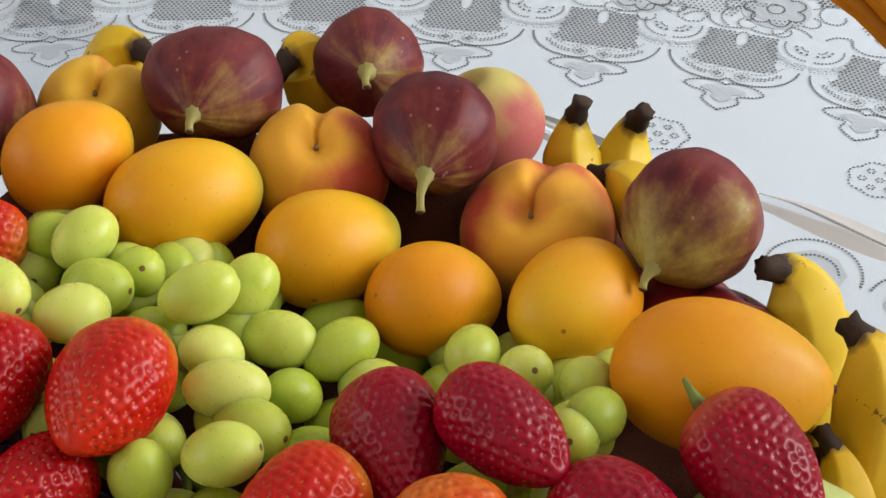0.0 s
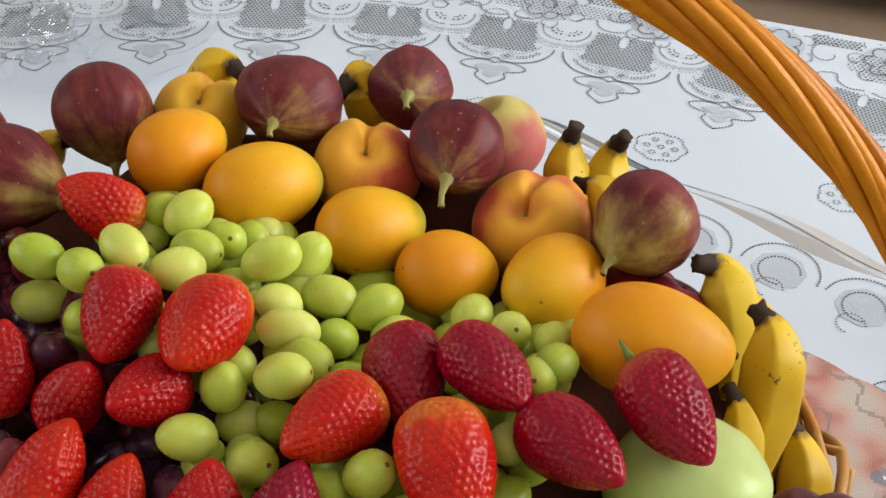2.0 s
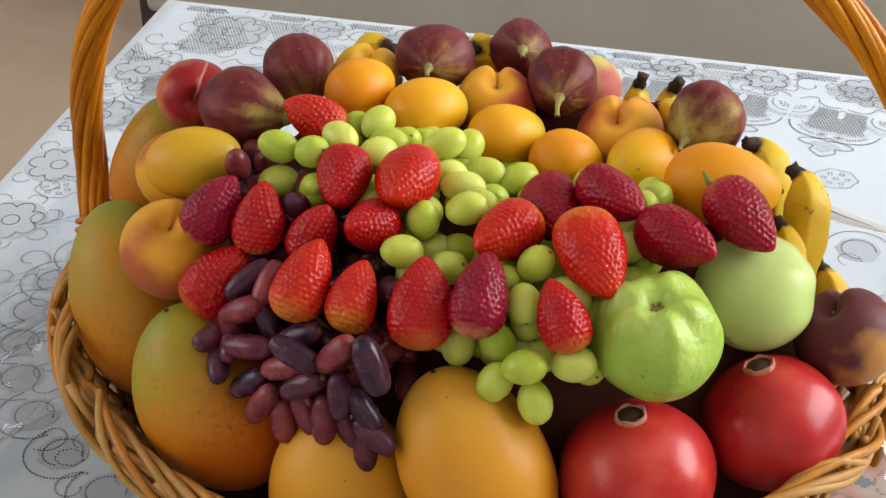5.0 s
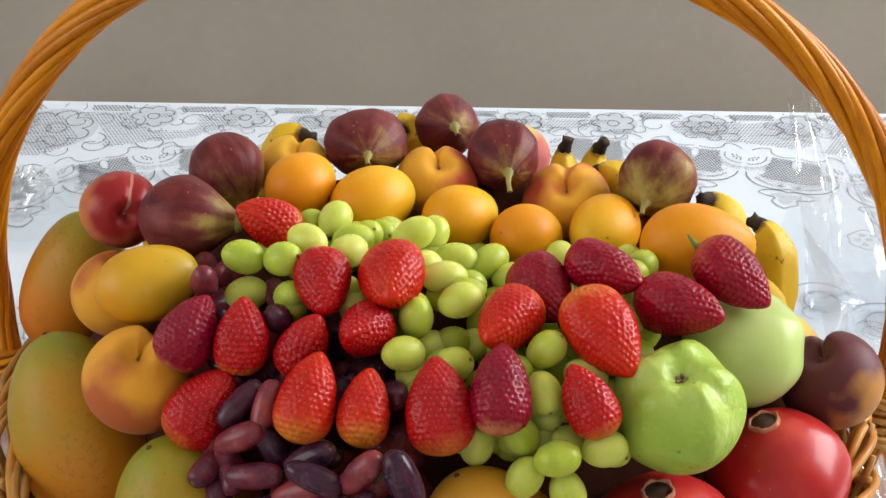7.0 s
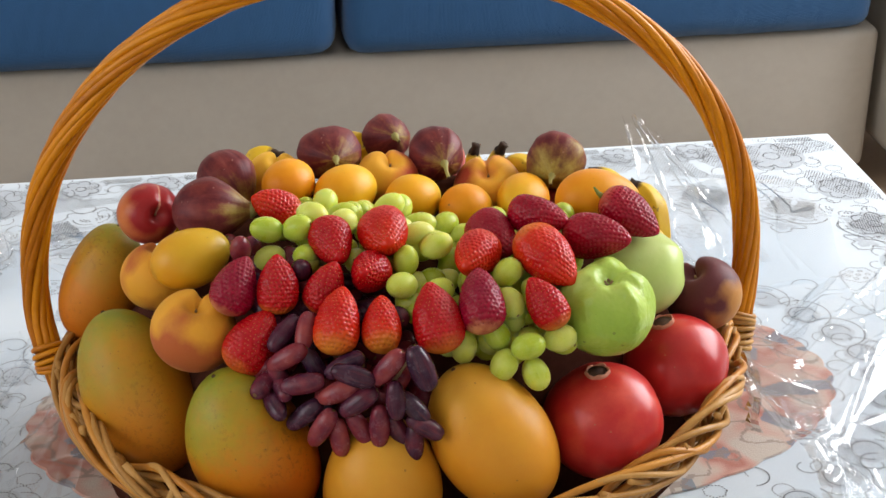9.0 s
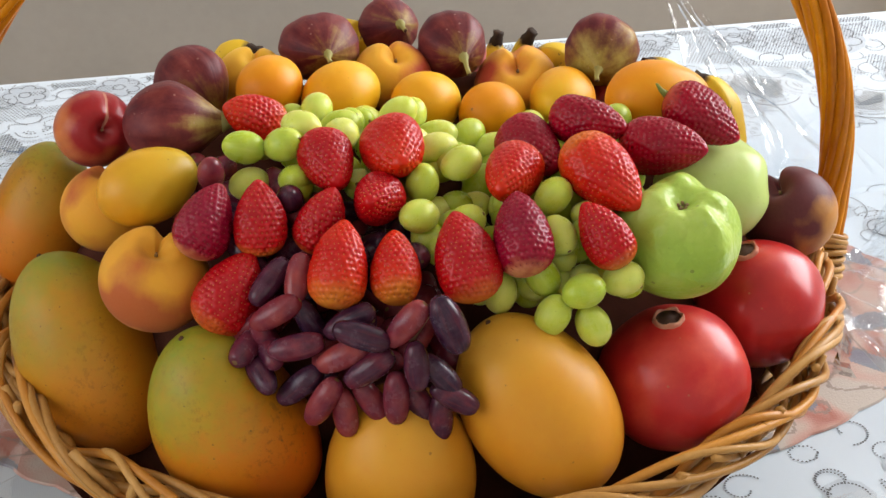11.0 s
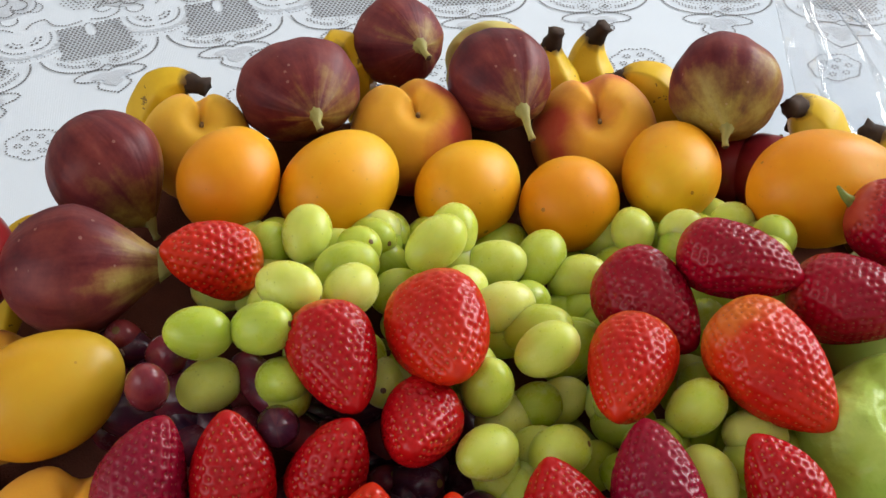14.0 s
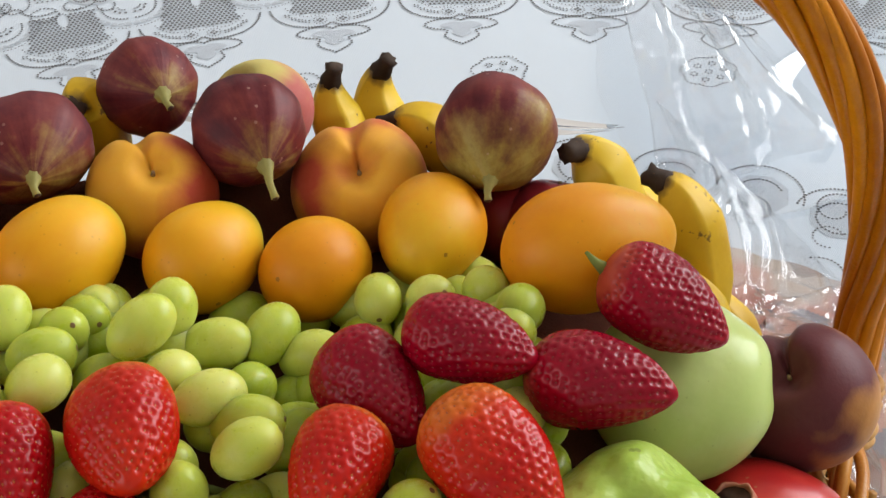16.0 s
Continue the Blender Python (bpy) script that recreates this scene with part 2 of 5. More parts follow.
POMEGRANATE = smooth_skin("pomegranate_skin", ((0.25, (0.33, 0.010, 0.013)), (0.5, (0.43, 0.018, 0.017)), (0.75, (0.54, 0.06, 0.035))), 0.33, 34, axis_part=0.1, speck=(0.36, 0.14, 0.07), speck_size=0.075, speck_scale=90, coat=0.12)
CROWN = smooth_skin("pomegranate_crown", ((0.2, (0.36, 0.10, 0.06)), (0.8, (0.52, 0.24, 0.15))), 0.6, 200)


def strawberry_material(name, red, deep, pale, reach):
    n = Nodes(name)
    x, y, z = n.split(n.coord())
    o = shifted(n)
    cloud = n.noise(60, o, 3)
    t = n.math("ADD", z, n.math("MULTIPLY", n.math("SUBTRACT", cloud, 0.5), 0.35))
    skin = n.ramp(t, (0.0, pale), (reach, red), (0.55, deep), (1.0, red))
    skin = n.mix(n.math("MULTIPLY", n.ramp(n.noise(110, o, 3), (0.5, (0, 0, 0)), (0.7, (1, 1, 1))), 0.35), skin, deep)
    return n.done(skin, n.math("ADD", 0.17, n.math("MULTIPLY", cloud, 0.14)), 0.03, (0.003, 0.001, 0.0006), spec=0.26)


SCARLET = strawberry_material("strawberry_scarlet", (0.54, 0.024, 0.004), (0.44, 0.006, 0.004), (0.60, 0.19, 0.022), 0.27)
RED = strawberry_material("strawberry_red", (0.43, 0.005, 0.006), (0.34, 0.002, 0.006), (0.56, 0.14, 0.02), 0.20)
CRIMSON = strawberry_material("strawberry_crimson", (0.29, 0.001, 0.013), (0.225, 0.001, 0.013), (0.42, 0.06, 0.03), 0.16)
CRIMSON_PALE = strawberry_material("strawberry_crimson_pale", (0.26, 0.003, 0.020), (0.20, 0.002, 0.020), (0.56, 0.22, 0.10), 0.12)
SEED = smooth_skin("strawberry_seed", ((0.2, (0.36, 0.075, 0.012)), (0.8, (0.48, 0.15, 0.025))), 0.5, 300)
SEED_DARK = smooth_skin("strawberry_seed_dark", ((0.2, (0.17, 0.012, 0.012)), (0.8, (0.26, 0.035, 0.018))), 0.4, 300)
SEPAL = smooth_skin("green_stem", ((0.2, (0.12, 0.17, 0.03)), (0.8, (0.24, 0.28, 0.06))), 0.6, 200)


def grape_material(name, stops, sss, radius, rough, bloom, dust):
    n = Nodes(name)
    v, z = n.meridians(1.0, 0.4)
    o = shifted(n)
    cloud = n.noise(90, o, 3)
    t = n.math("ADD", n.math("MULTIPLY", cloud, 0.5), n.math("MULTIPLY", n.random(), 0.5))
    skin = n.ramp(t, *stops)
    # veins that show through the skin, and a patchy dull bloom
    vein = n.ramp(n.noise(4.0, v, 2), (0.50, (0, 0, 0)), (0.68, (1, 1, 1)))
    skin = n.mix(n.math("MULTIPLY", vein, 0.16), skin, stops[-1][1])
    film = n.ramp(n.noise(95, o, 5, 0.7), (0.40, (0, 0, 0)), (0.66, (1, 1, 1)))
    skin = n.mix(n.math("MULTIPLY", film, bloom), skin, dust)
    skin = n.mix(n.math("MULTIPLY", n.dots(260, 0.10, o), 0.35), skin, tuple(c * 0.5 for c in stops[0][1]))
    rough = n.math("ADD", rough, n.math("MULTIPLY", film, 0.16))
    # the small scar at the far end
    skin = n.mix(n.math("GREATER_THAN", z, 0.9945), skin, (0.15, 0.09, 0.035))
    return n.done(skin, rough, sss, radius, spec=0.30)


GRAPE = grape_material("green_grape_skin", ((0.25, (0.36, 0.47, 0.042)), (0.5, (0.48, 0.57, 0.075)), (0.8, (0.63, 0.67, 0.17))), 0.9, (0.012, 0.010, 0.004), 0.25, 0.06, (0.58, 0.62, 0.42))
RED_GRAPE = grape_material("red_grape_skin", ((0.25, (0.020, 0.005, 0.019)), (0.46, (0.055, 0.008, 0.024)), (0.62, (0.15, 0.014, 0.026)), (0.80, (0.27, 0.045, 0.040))), 0.25, (0.004, 0.001, 0.001), 0.15, 0.13, (0.20, 0.13, 0.20))
def banana_material():
    n = Nodes("banana_skin")
    o = shifted(n)
    along, around = n.node("ShaderNodeAttribute"), n.node("ShaderNodeAttribute")
    along.attribute_name, around.attribute_name = "along", "ridge"
    cloud = n.noise(40, o, 4, 0.6)
    skin = n.ramp(n.math("ADD", n.math("MULTIPLY", cloud, 0.7), n.math("MULTIPLY", n.random(), 0.3)), (0.3, (0.62, 0.38, 0.014)), (0.5, (0.70, 0.46, 0.018)), (0.75, (0.68, 0.50, 0.04)))
    # duller along the ridges, brown scratches, and dark towards the dried tip
    edge = n.math("MULTIPLY", n.ramp(around.outputs["Fac"], (0.80, (0, 0, 0)), (1.0, (1, 1, 1))), n.ramp(n.noise(70, o, 3), (0.42, (0, 0, 0)), (0.62, (1, 1, 1))))
    skin = n.mix(n.math("MULTIPLY", edge, 0.35), skin, (0.30, 0.20, 0.03))
    scar = n.math("GREATER_THAN", n.noise(120, o, 4, 0.7), 0.66)
    skin = n.mix(n.math("MULTIPLY", scar, 0.75), skin, (0.10, 0.05, 0.02))
    near = n.math("ADD", along.outputs["Fac"], n.math("MULTIPLY", n.math("SUBTRACT", n.noise(150, o, 3), 0.5), 0.16))
    skin = n.mix(n.ramp(near, (0.03, (1, 1, 1)), (0.12, (0, 0, 0))), skin, (0.12, 0.075, 0.025))
    n.bump(cloud, 0.12, 0.003)
    return n.done(skin, 0.48, 0.05, (0.004, 0.003, 0.001), spec=0.27)


BANANA = banana_material()
BANANA_TIP = smooth_skin("banana_tip", ((0.2, (0.010, 0.007, 0.006)), (0.8, (0.055, 0.034, 0.022))), 0.8, 260)


def wicker_material(name, dark, light, rough):
    n = Nodes(name)
    o = shifted(n)
    grain = n.noise(60, o, 4, 0.6)
    streak = n.noise(420, o, 2)
    t = n.math("ADD", n.math("MULTIPLY", grain, 0.55), n.math("MULTIPLY", n.random(), 0.45))
    skin = n.mix(n.math("MULTIPLY", streak, 0.35), n.ramp(t, (0.2, dark), (0.8, light)), dark)
    n.bump(streak, 0.3, 0.001)
    return n.done(skin, rough, coat=0.03, spec=0.22)


HONEY = wicker_material("varnished_wicker", (0.36, 0.105, 0.002), (0.68, 0.265, 0.006), 0.36)
HONEY_PALE = wicker_material("wicker_honey_pale", (0.34, 0.12, 0.012), (0.58, 0.27, 0.05), 0.38)
TWIG = wicker_material("pale_wicker", (0.30, 0.135, 0.025), (0.54, 0.30, 0.09), 0.42)


def cloth_material(name, colour, weave, strength, rough=0.85, crease=0.0):
    n = Nodes(name)
    o = n.coord("Object")
    big = n.noise(6, o, 3)
    w = n.node("ShaderNodeTexWave")
    w.wave_type, w.bands_direction = "BANDS", "X"
    w.inputs["Scale"].default_value, w.inputs["Distortion"].default_value = weave, 1.5
    n.put(o, w.inputs["Vector"])
    w2 = n.node("ShaderNodeTexWave")
    w2.wave_type, w2.bands_direction = "BANDS", "Y"
    w2.inputs["Scale"].default_value, w2.inputs["Distortion"].default_value = weave, 1.5
    n.put(o, w2.inputs["Vector"])
    both = n.math("ADD", w.outputs["Fac"], w2.outputs["Fac"])
    low = tuple(c * 0.86 for c in colour)
    skin = n.mix(n.math("ADD", n.math("MULTIPLY", both, 0.25), n.math("MULTIPLY", big, 0.5)), low, colour)
    if crease:
        m = n.node("ShaderNodeMapping")
        m.inputs["Scale"].default_value = (9.0, 2.0, 2.5)
        n.put(o, m.inputs["Vector"])
        n.bump(n.math("ADD", n.math("MULTIPLY", n.noise(1.0, m.outputs[0], 4, 0.6), crease), n.math("MULTIPLY", both, 0.02)), 0.6, 0.02)
    else:
        n.bump(both, strength, 0.0006)
    return n.done(skin, rough, sheen=0.15, spec=0.25)


LINEN = cloth_material("white_lace_cloth", (0.59, 0.655, 0.71), 260, 0.15)
SHEER = cloth_material("sheer_lace", (0.50, 0.55, 0.60), 420, 0.4)
HOLE = cloth_material("lace_opening", (0.13, 0.13, 0.135), 260, 0.1)
BLUE = cloth_material("blue_sofa_cloth", (0.020, 0.085, 0.21), 330, 0.5, 0.85, 1.0)
BLUE_PIPING = cloth_material("blue_piping", (0.028, 0.085, 0.18), 300, 0.4)


def plain(name, a, b, scale, rough, bump=0.1, spec=0.5):
    n = Nodes(name)
    o = n.coord("Object")
    c = n.noise(scale, o, 4, 0.6)
    f = n.noise(scale * 25, o, 2)
    n.bump(f, bump, 0.002)
    return n.done(n.ramp(n.math("ADD", n.math("MULTIPLY", c, 0.75), n.math("MULTIPLY", f, 0.25)), (0.3, a), (0.7, b)), rough, spec=spec)


LEATHER = plain("cream_leather", (0.345, 0.325, 0.285), (0.40, 0.38, 0.335), 3, 0.55, 0.03)
FLOOR_TILE = plain("floor_tile", (0.30, 0.21, 0.14), (0.38, 0.28, 0.19), 5, 0.35, 0.05)
PLASTER = plain("wall_plaster", (0.78, 0.76, 0.73), (0.83, 0.81, 0.78), 4, 0.9, 0.1)
DARK_WOOD = plain("dark_wood", (0.022, 0.014, 0.010), (0.05, 0.03, 0.02), 12, 0.4, 0.1)
# the shade deep between the fruit, put in as a dark red-brown colour
GAP_SHADE = plain("dark_gap_shade", (0.050, 0.018, 0.013), (0.095, 0.034, 0.022), 40, 1.0, 0.4, 0.0)


def tapestry():
    n = Nodes("tapestry_mat")
    o = n.coord("Object")
    # stitches: the pattern steps in small squares
    snap = n.node("ShaderNodeVectorMath", operation="SNAP")
    n.put(o, snap.inputs[0])
    snap.inputs[1].default_value = (0.0022, 0.0022, 0.0022)
    s = snap.outputs[0]
    petals = n.noise(15, s, 2)
    leaf = n.noise(24, s, 1)
    curl = n.math("ABSOLUTE", n.math("SUBTRACT", n.noise(19, s, 1), 0.5))
    c = n.ramp(petals, (0.40, (0.50, 0.43, 0.37)), (0.50, (0.52, 0.31, 0.25)), (0.58, (0.40, 0.15, 0.115)), (0.66, (0.52, 0.36, 0.30)))
    c = n.mix(n.math("MULTIPLY", n.math("GREATER_THAN", leaf, 0.60), 0.8), c, (0.16, 0.20, 0.25))
    c = n.mix(n.math("MULTIPLY", n.math("LESS_THAN", curl, 0.014), 0.7), c, (0.26, 0.20, 0.17))
    n.bump(n.noise(700, o, 1), 0.4, 0.001)
    return n.done(c, 0.9)


TAPESTRY = tapestry()


def cellophane():
    n = Nodes("clear_cellophane")
    clear = n.node("ShaderNodeBsdfTransparent")
    clear.inputs[0].default_value = (0.985, 0.987, 0.99, 1)
    gloss = n.node("ShaderNodeBsdfGlossy")
    gloss.inputs["Roughness"].default_value = 0.07
    fresnel = n.node("ShaderNodeFresnel")
    fresnel.inputs[0].default_value = 1.6
    both = n.node("ShaderNodeMixShader")
    n.tree.links.new(n.math("MULTIPLY_ADD", fresnel.outputs[0], 1.2, 0.02), both.inputs[0])
    n.tree.links.new(clear.outputs[0], both.inputs[1])
    n.tree.links.new(gloss.outputs[0], both.inputs[2])
    n.tree.links.new(both.outputs[0], n.tree.nodes["Material Output"].inputs[0])
    return n.mat


CELLOPHANE = cellophane()


# ---- shapes ----
def link(name, verts, faces, material, parent=None, label="", smooth=True):
    """A mesh object from corners and faces, alone or as a part of a thing."""
    me = bpy.data.meshes.new(name)
    me.from_pydata([tuple(v) for v in verts], [], faces)
    me.update()
    me.materials.append(material)
    if smooth:
        me.polygons.foreach_set("use_smooth", [True] * len(me.polygons))
    ob = new(name, me)
    if parent is not None:
        ob.parent = parent
    return tagged(ob, label)


def part(name, bm, material, parent=None, label="", smooth=False):
    """A bmesh as one mesh object under a thing or a part."""
    me = bpy.data.meshes.new(name)
    bm.to_mesh(me)
    bm.free()
    me.materials.append(material)
    if smooth:
        me.polygons.foreach_set("use_smooth", [True] * len(me.polygons))
    ob = new(name, me)
    if parent is not None:
        ob.parent = parent
    return tagged(ob, label)


def skin(nu, nv, shape):
    """A closed skin from shape(a, b): a from pole to pole (0 at +z), b round. Arrays in, three arrays out."""
    a = np.linspace(0, np.pi, nv + 1)[1:-1]
    b = np.linspace(0, 2 * np.pi, nu, endpoint=False)
    aa, bb = np.meshgrid(a, b, indexing="ij")
    ring = np.stack(shape(aa, bb), -1).reshape(-1, 3)
    top = np.mean(np.stack(shape(np.full(nu, 1e-3), b), -1), 0)
    low = np.mean(np.stack(shape(np.full(nu, np.pi - 1e-3), b), -1), 0)
    verts = np.vstack([ring, top, low])
    faces, n = [], len(ring)
    for i in range(nv - 2):
        for j in range(nu):
            k = (j + 1) % nu
            faces.append((i * nu + j, (i + 1) * nu + j, (i + 1) * nu + k, i * nu + k))
    for j in range(nu):
        k = (j + 1) % nu
        faces.append((n, j, k))
        faces.append((n + 1, (nv - 2) * nu + k, (nv - 2) * nu + j))
    return verts, faces


def tube(path, radius, sides=7, cap=True, squash=1.0):
    """A round rod along a path; radius a number or one for each point."""
    pts = [Vector(p) for p in path]
    radii = radius if hasattr(radius, "__len__") else [radius] * len(pts)
    verts, faces = [], []
    ahead = (pts[1] - pts[0]).normalized()
    side = ahead.orthogonal().normalized()
    for i, p in enumerate(pts):
        ahead = (pts[min(i + 1, len(pts) - 1)] - pts[max(i - 1, 0)]).normalized()
        side = (side - ahead * side.dot(ahead)).normalized()
        other = ahead.cross(side)
        for j in range(sides):
            t = 2 * math.pi * j / sides
            verts.append(p + radii[i] * (math.cos(t) * side + squash * math.sin(t) * other))
    for i in range(len(pts) - 1):
        for j in range(sides):
            k = (j + 1) % sides
            faces.append((i * sides + j, i * sides + k, (i + 1) * sides + k, (i + 1) * sides + j))
    if cap:
        faces.append(tuple(reversed(range(sides))))
        faces.append(tuple((len(pts) - 1) * sides + j for j in range(sides)))
    return verts, faces


def merged(pieces):
    verts, faces = [], []
    for v, f in pieces:
        base = len(verts)
        verts += list(v)
        faces += [tuple(i + base for i in face) for face in f]
    return verts, faces


def rounded_box(name, size, bevel, material, parent=None, label="", segments=3, puff=0.0):
    bm = bmesh.new()
    bmesh.ops.create_cube(bm, size=1.0, matrix=Matrix.Diagonal((*size, 1)))
    bmesh.ops.bevel(bm, geom=bm.edges[:], offset=bevel, segments=segments, affect="EDGES", profile=0.6)
    if puff:
        bmesh.ops.subdivide_edges(bm, edges=[e for e in bm.edges if e.calc_length() > 0.1], cuts=12, use_grid_fill=True)
        for v in bm.verts:
            u, w, h = 2 * v.co.x / size[0], 2 * v.co.y / size[1], 2 * v.co.z / size[2]
            swell = puff * max(0.0, 1 - u**4) * max(0.0, 1 - h**2 * 0.6)
            v.co.y += swell * (1 if w > 0 else -1) * abs(w) + 0.006 * noise.noise(v.co * 6.0)
            v.co.z += puff * max(0.0, 1 - u**4) * max(0.0, 1 - w**4) * (1 if h > 0 else -0.15) + 0.004 * noise.noise(v.co * 9.0)
    return part(name, bm, material, parent, label, True)


def stand(place, axis, side=(0.0, 0.0, 1.0)):
    """The pose of a fruit whose local z points along axis and whose local x leans to side."""
    z = Vector(axis).normalized()
    x = Vector(side) - z * Vector(side).dot(z)
    x = x.normalized() if x.length > 1e-3 else z.orthogonal().normalized()
    turn = Matrix((x, z.cross(x), z)).transposed().to_4x4()
    return Matrix.Translation(place) @ turn


# ---- fruit ----
def fig(place, axis, r, long, label, material=None, stem=0.010, taper=0.20, wide=1.0, tall=1.0):
    """A fig; axis points to the stem."""
    seed = place[0] * 37

    def shape(a, b):
        z = np.cos(a)
        neck = np.exp(-((a / 0.42) ** 2))
        rad = np.sin(a) * (1 - taper * np.clip(z, 0, 1) ** 1.3) * (1 - 0.12 * neck)
        rib = 1 + 0.012 * np.sin(11 * b + seed + 0.5 * np.sin(3 * b)) * np.sin(a) + 0.024 * np.sin(4 * b + seed * 2 + a) * np.sin(a) + 0.022 * np.sin(2 * b + seed * 3) * np.sin(2 * a)
        return tall * r * rad * rib * np.cos(b), wide * r * rad * rib * np.sin(b), r * long * (z * 0.96 + (0.10 + 0.3 * taper) * neck)

    v, f = skin(80, 52, shape)
    ob = link("fig", v, f, material or FIG)
    ob.matrix_world = stand(place, axis)
    top = r * long * (1.02 + 0.3 * taper)
    stem *= 0.75
    bend = -0.7 * stem
    v, f = tube([(0, 0, top - 0.006), (0, 0, top - 0.001), (bend * 0.12, 0, top + stem * 0.30), (bend * 0.45, 0.0006, top + stem * 0.62), (bend * 0.8, 0.0002, top + stem * 0.84), (bend, 0, top + stem)], [0.0076, 0.0042, 0.0022, 0.0016, 0.0015, 0.0019], 9)
    st = link("stem", v, f, FIG_STEM, ob, "short pale green stem")
    v, f = tube([(bend * 0.99, 0, top + stem - 0.0002), (bend * 1.05, 0, top + stem + 0.0006)], [0.0017, 0.0012], 8)
    link("cut_end", v, f, CUT_WOOD, st, "dry brown cut end")
    return tagged(ob, label, "fig", "figs on the fruit pile")


def smooth_fruit(name, place, axis, r, long, material, label, category, group, point=0.12, skew=0.0, side=(0, 0, 1), eye=True):
    """An egg-shaped smooth fruit such as an apricot or a mango."""
    seed = place[0] * 53 + place[1] * 31

    def shape(a, b):
        z = np.cos(a)
        rad = np.sin(a) * (1 - point * z) + 0.006 * np.sin(2 * b + seed) * np.sin(a) + 0.006 * np.sin(3 * a + seed) * np.sin(a)
        lean = skew * (z**2 - 0.4) + 0.03 * np.sin(2.2 * a + seed)
        return r * (rad * np.cos(b) + lean), r * rad * np.sin(b), r * long * z

    v, f = skin(72, 48, shape)
    ob = link(name, v, f, material)
    ob.matrix_world = stand(place, axis, side)
    if eye:
        v, f = tube([(skewed(r, skew), 0, r * long * 0.985), (skewed(r, skew), 0, r * long * 1.0 + 0.0012)], [0.0024, 0.0012], 8)
        link("stem_scar", v, f, CUT_WOOD, ob, "small dark stem scar")
    return tagged(ob, label, category, group)


def skewed(r, skew):
    return r * skew * 0.6


def stone_fruit(name, place, axis, r, material, label, category, side=(0, 0, 1), cavity=0.34, groove=0.32, group="peaches on the fruit pile"):
    """A peach, nectarine or plum: a round fruit with a stem hollow at +z and a seam along local x."""
    seed = place[0] * 41

    def shape(a, b):
        dent = cavity * np.exp(-((a / 0.27) ** 2))
        seam = groove * np.exp(-((np.sin(b / 2) / 0.11) ** 2)) * np.exp(-(((a - 0.55) / 0.95) ** 2))
        lump = 1 + 0.014 * np.sin(2 * b + seed) * np.sin(a) + 0.012 * np.sin(3 * b - seed) * np.sin(a)
        rad = np.sin(a) * (1 - seam) * lump
        return r * rad * np.cos(b), r * rad * np.sin(b), r * (0.96 * np.cos(a) - dent - 0.6 * seam * np.cos(a))

    v, f = skin(72, 48, shape)
    ob = link(name, v, f, material)
    ob.matrix_world = stand(place, axis, side)
    z0 = r * (0.96 - cavity)
    v, f = tube([(0, 0, z0 - 0.001), (0.0005, 0, z0 + 0.0022)], [0.0013, 0.0008], 8)
    link("stem_scar", v, f, CALYX, ob, "brown stem scar in the hollow")
    return tagged(ob, label, category, group)


def guava(place, axis, r, label, material, lobes=0.065):
    seed = place[0] * 19

    def shape(a, b):
        near = np.exp(-((a / 1.05) ** 2)) * (1 - np.exp(-((a / 0.2) ** 2)))
        rib = lobes * near * np.cos(5 * b + 0.7 * np.sin(b + seed)) + 0.3 * lobes * np.exp(-((a / 0.8) ** 2)) * np.sin(8 * b + 4 * a) + 0.020 * np.sin(5 * b + seed) * np.sin(a) + 0.012 * np.sin(7 * b + 5 * a) * np.sin(a) + 0.013 * np.sin(6 * a + 3 * b + seed) * np.sin(a)
        dent = 0.30 * np.exp(-((a / 0.24) ** 2))
        rad = np.sin(a) * (1 + rib + 0.02 * np.sin(3 * b + seed))
        return r * rad * np.cos(b), r * rad * np.sin(b), r * (0.97 * np.cos(a) - dent + rib * 0.8 * np.sin(a) + 0.02 * np.sin(2 * b))

    v, f = skin(84, 48, shape)
    ob = link("guava", v, f, material)
    ob.matrix_world = stand(place, axis)
    pieces = []
    for i in range(5):
        t = i * 2 * math.pi / 5
        c, s = math.cos(t), math.sin(t)
        pieces.append(tube([(0.002 * c, 0.002 * s, r * 0.66), (0.0035 * c, 0.0035 * s, r * 0.70), (0.0026 * c, 0.0026 * s, r * 0.74)], [0.0018, 0.0015, 0.0005], 6))
    link("calyx", *merged(pieces), CALYX, ob, "small dry brown calyx")
    return tagged(ob, label, "guava", "guavas beside the pomegranates")


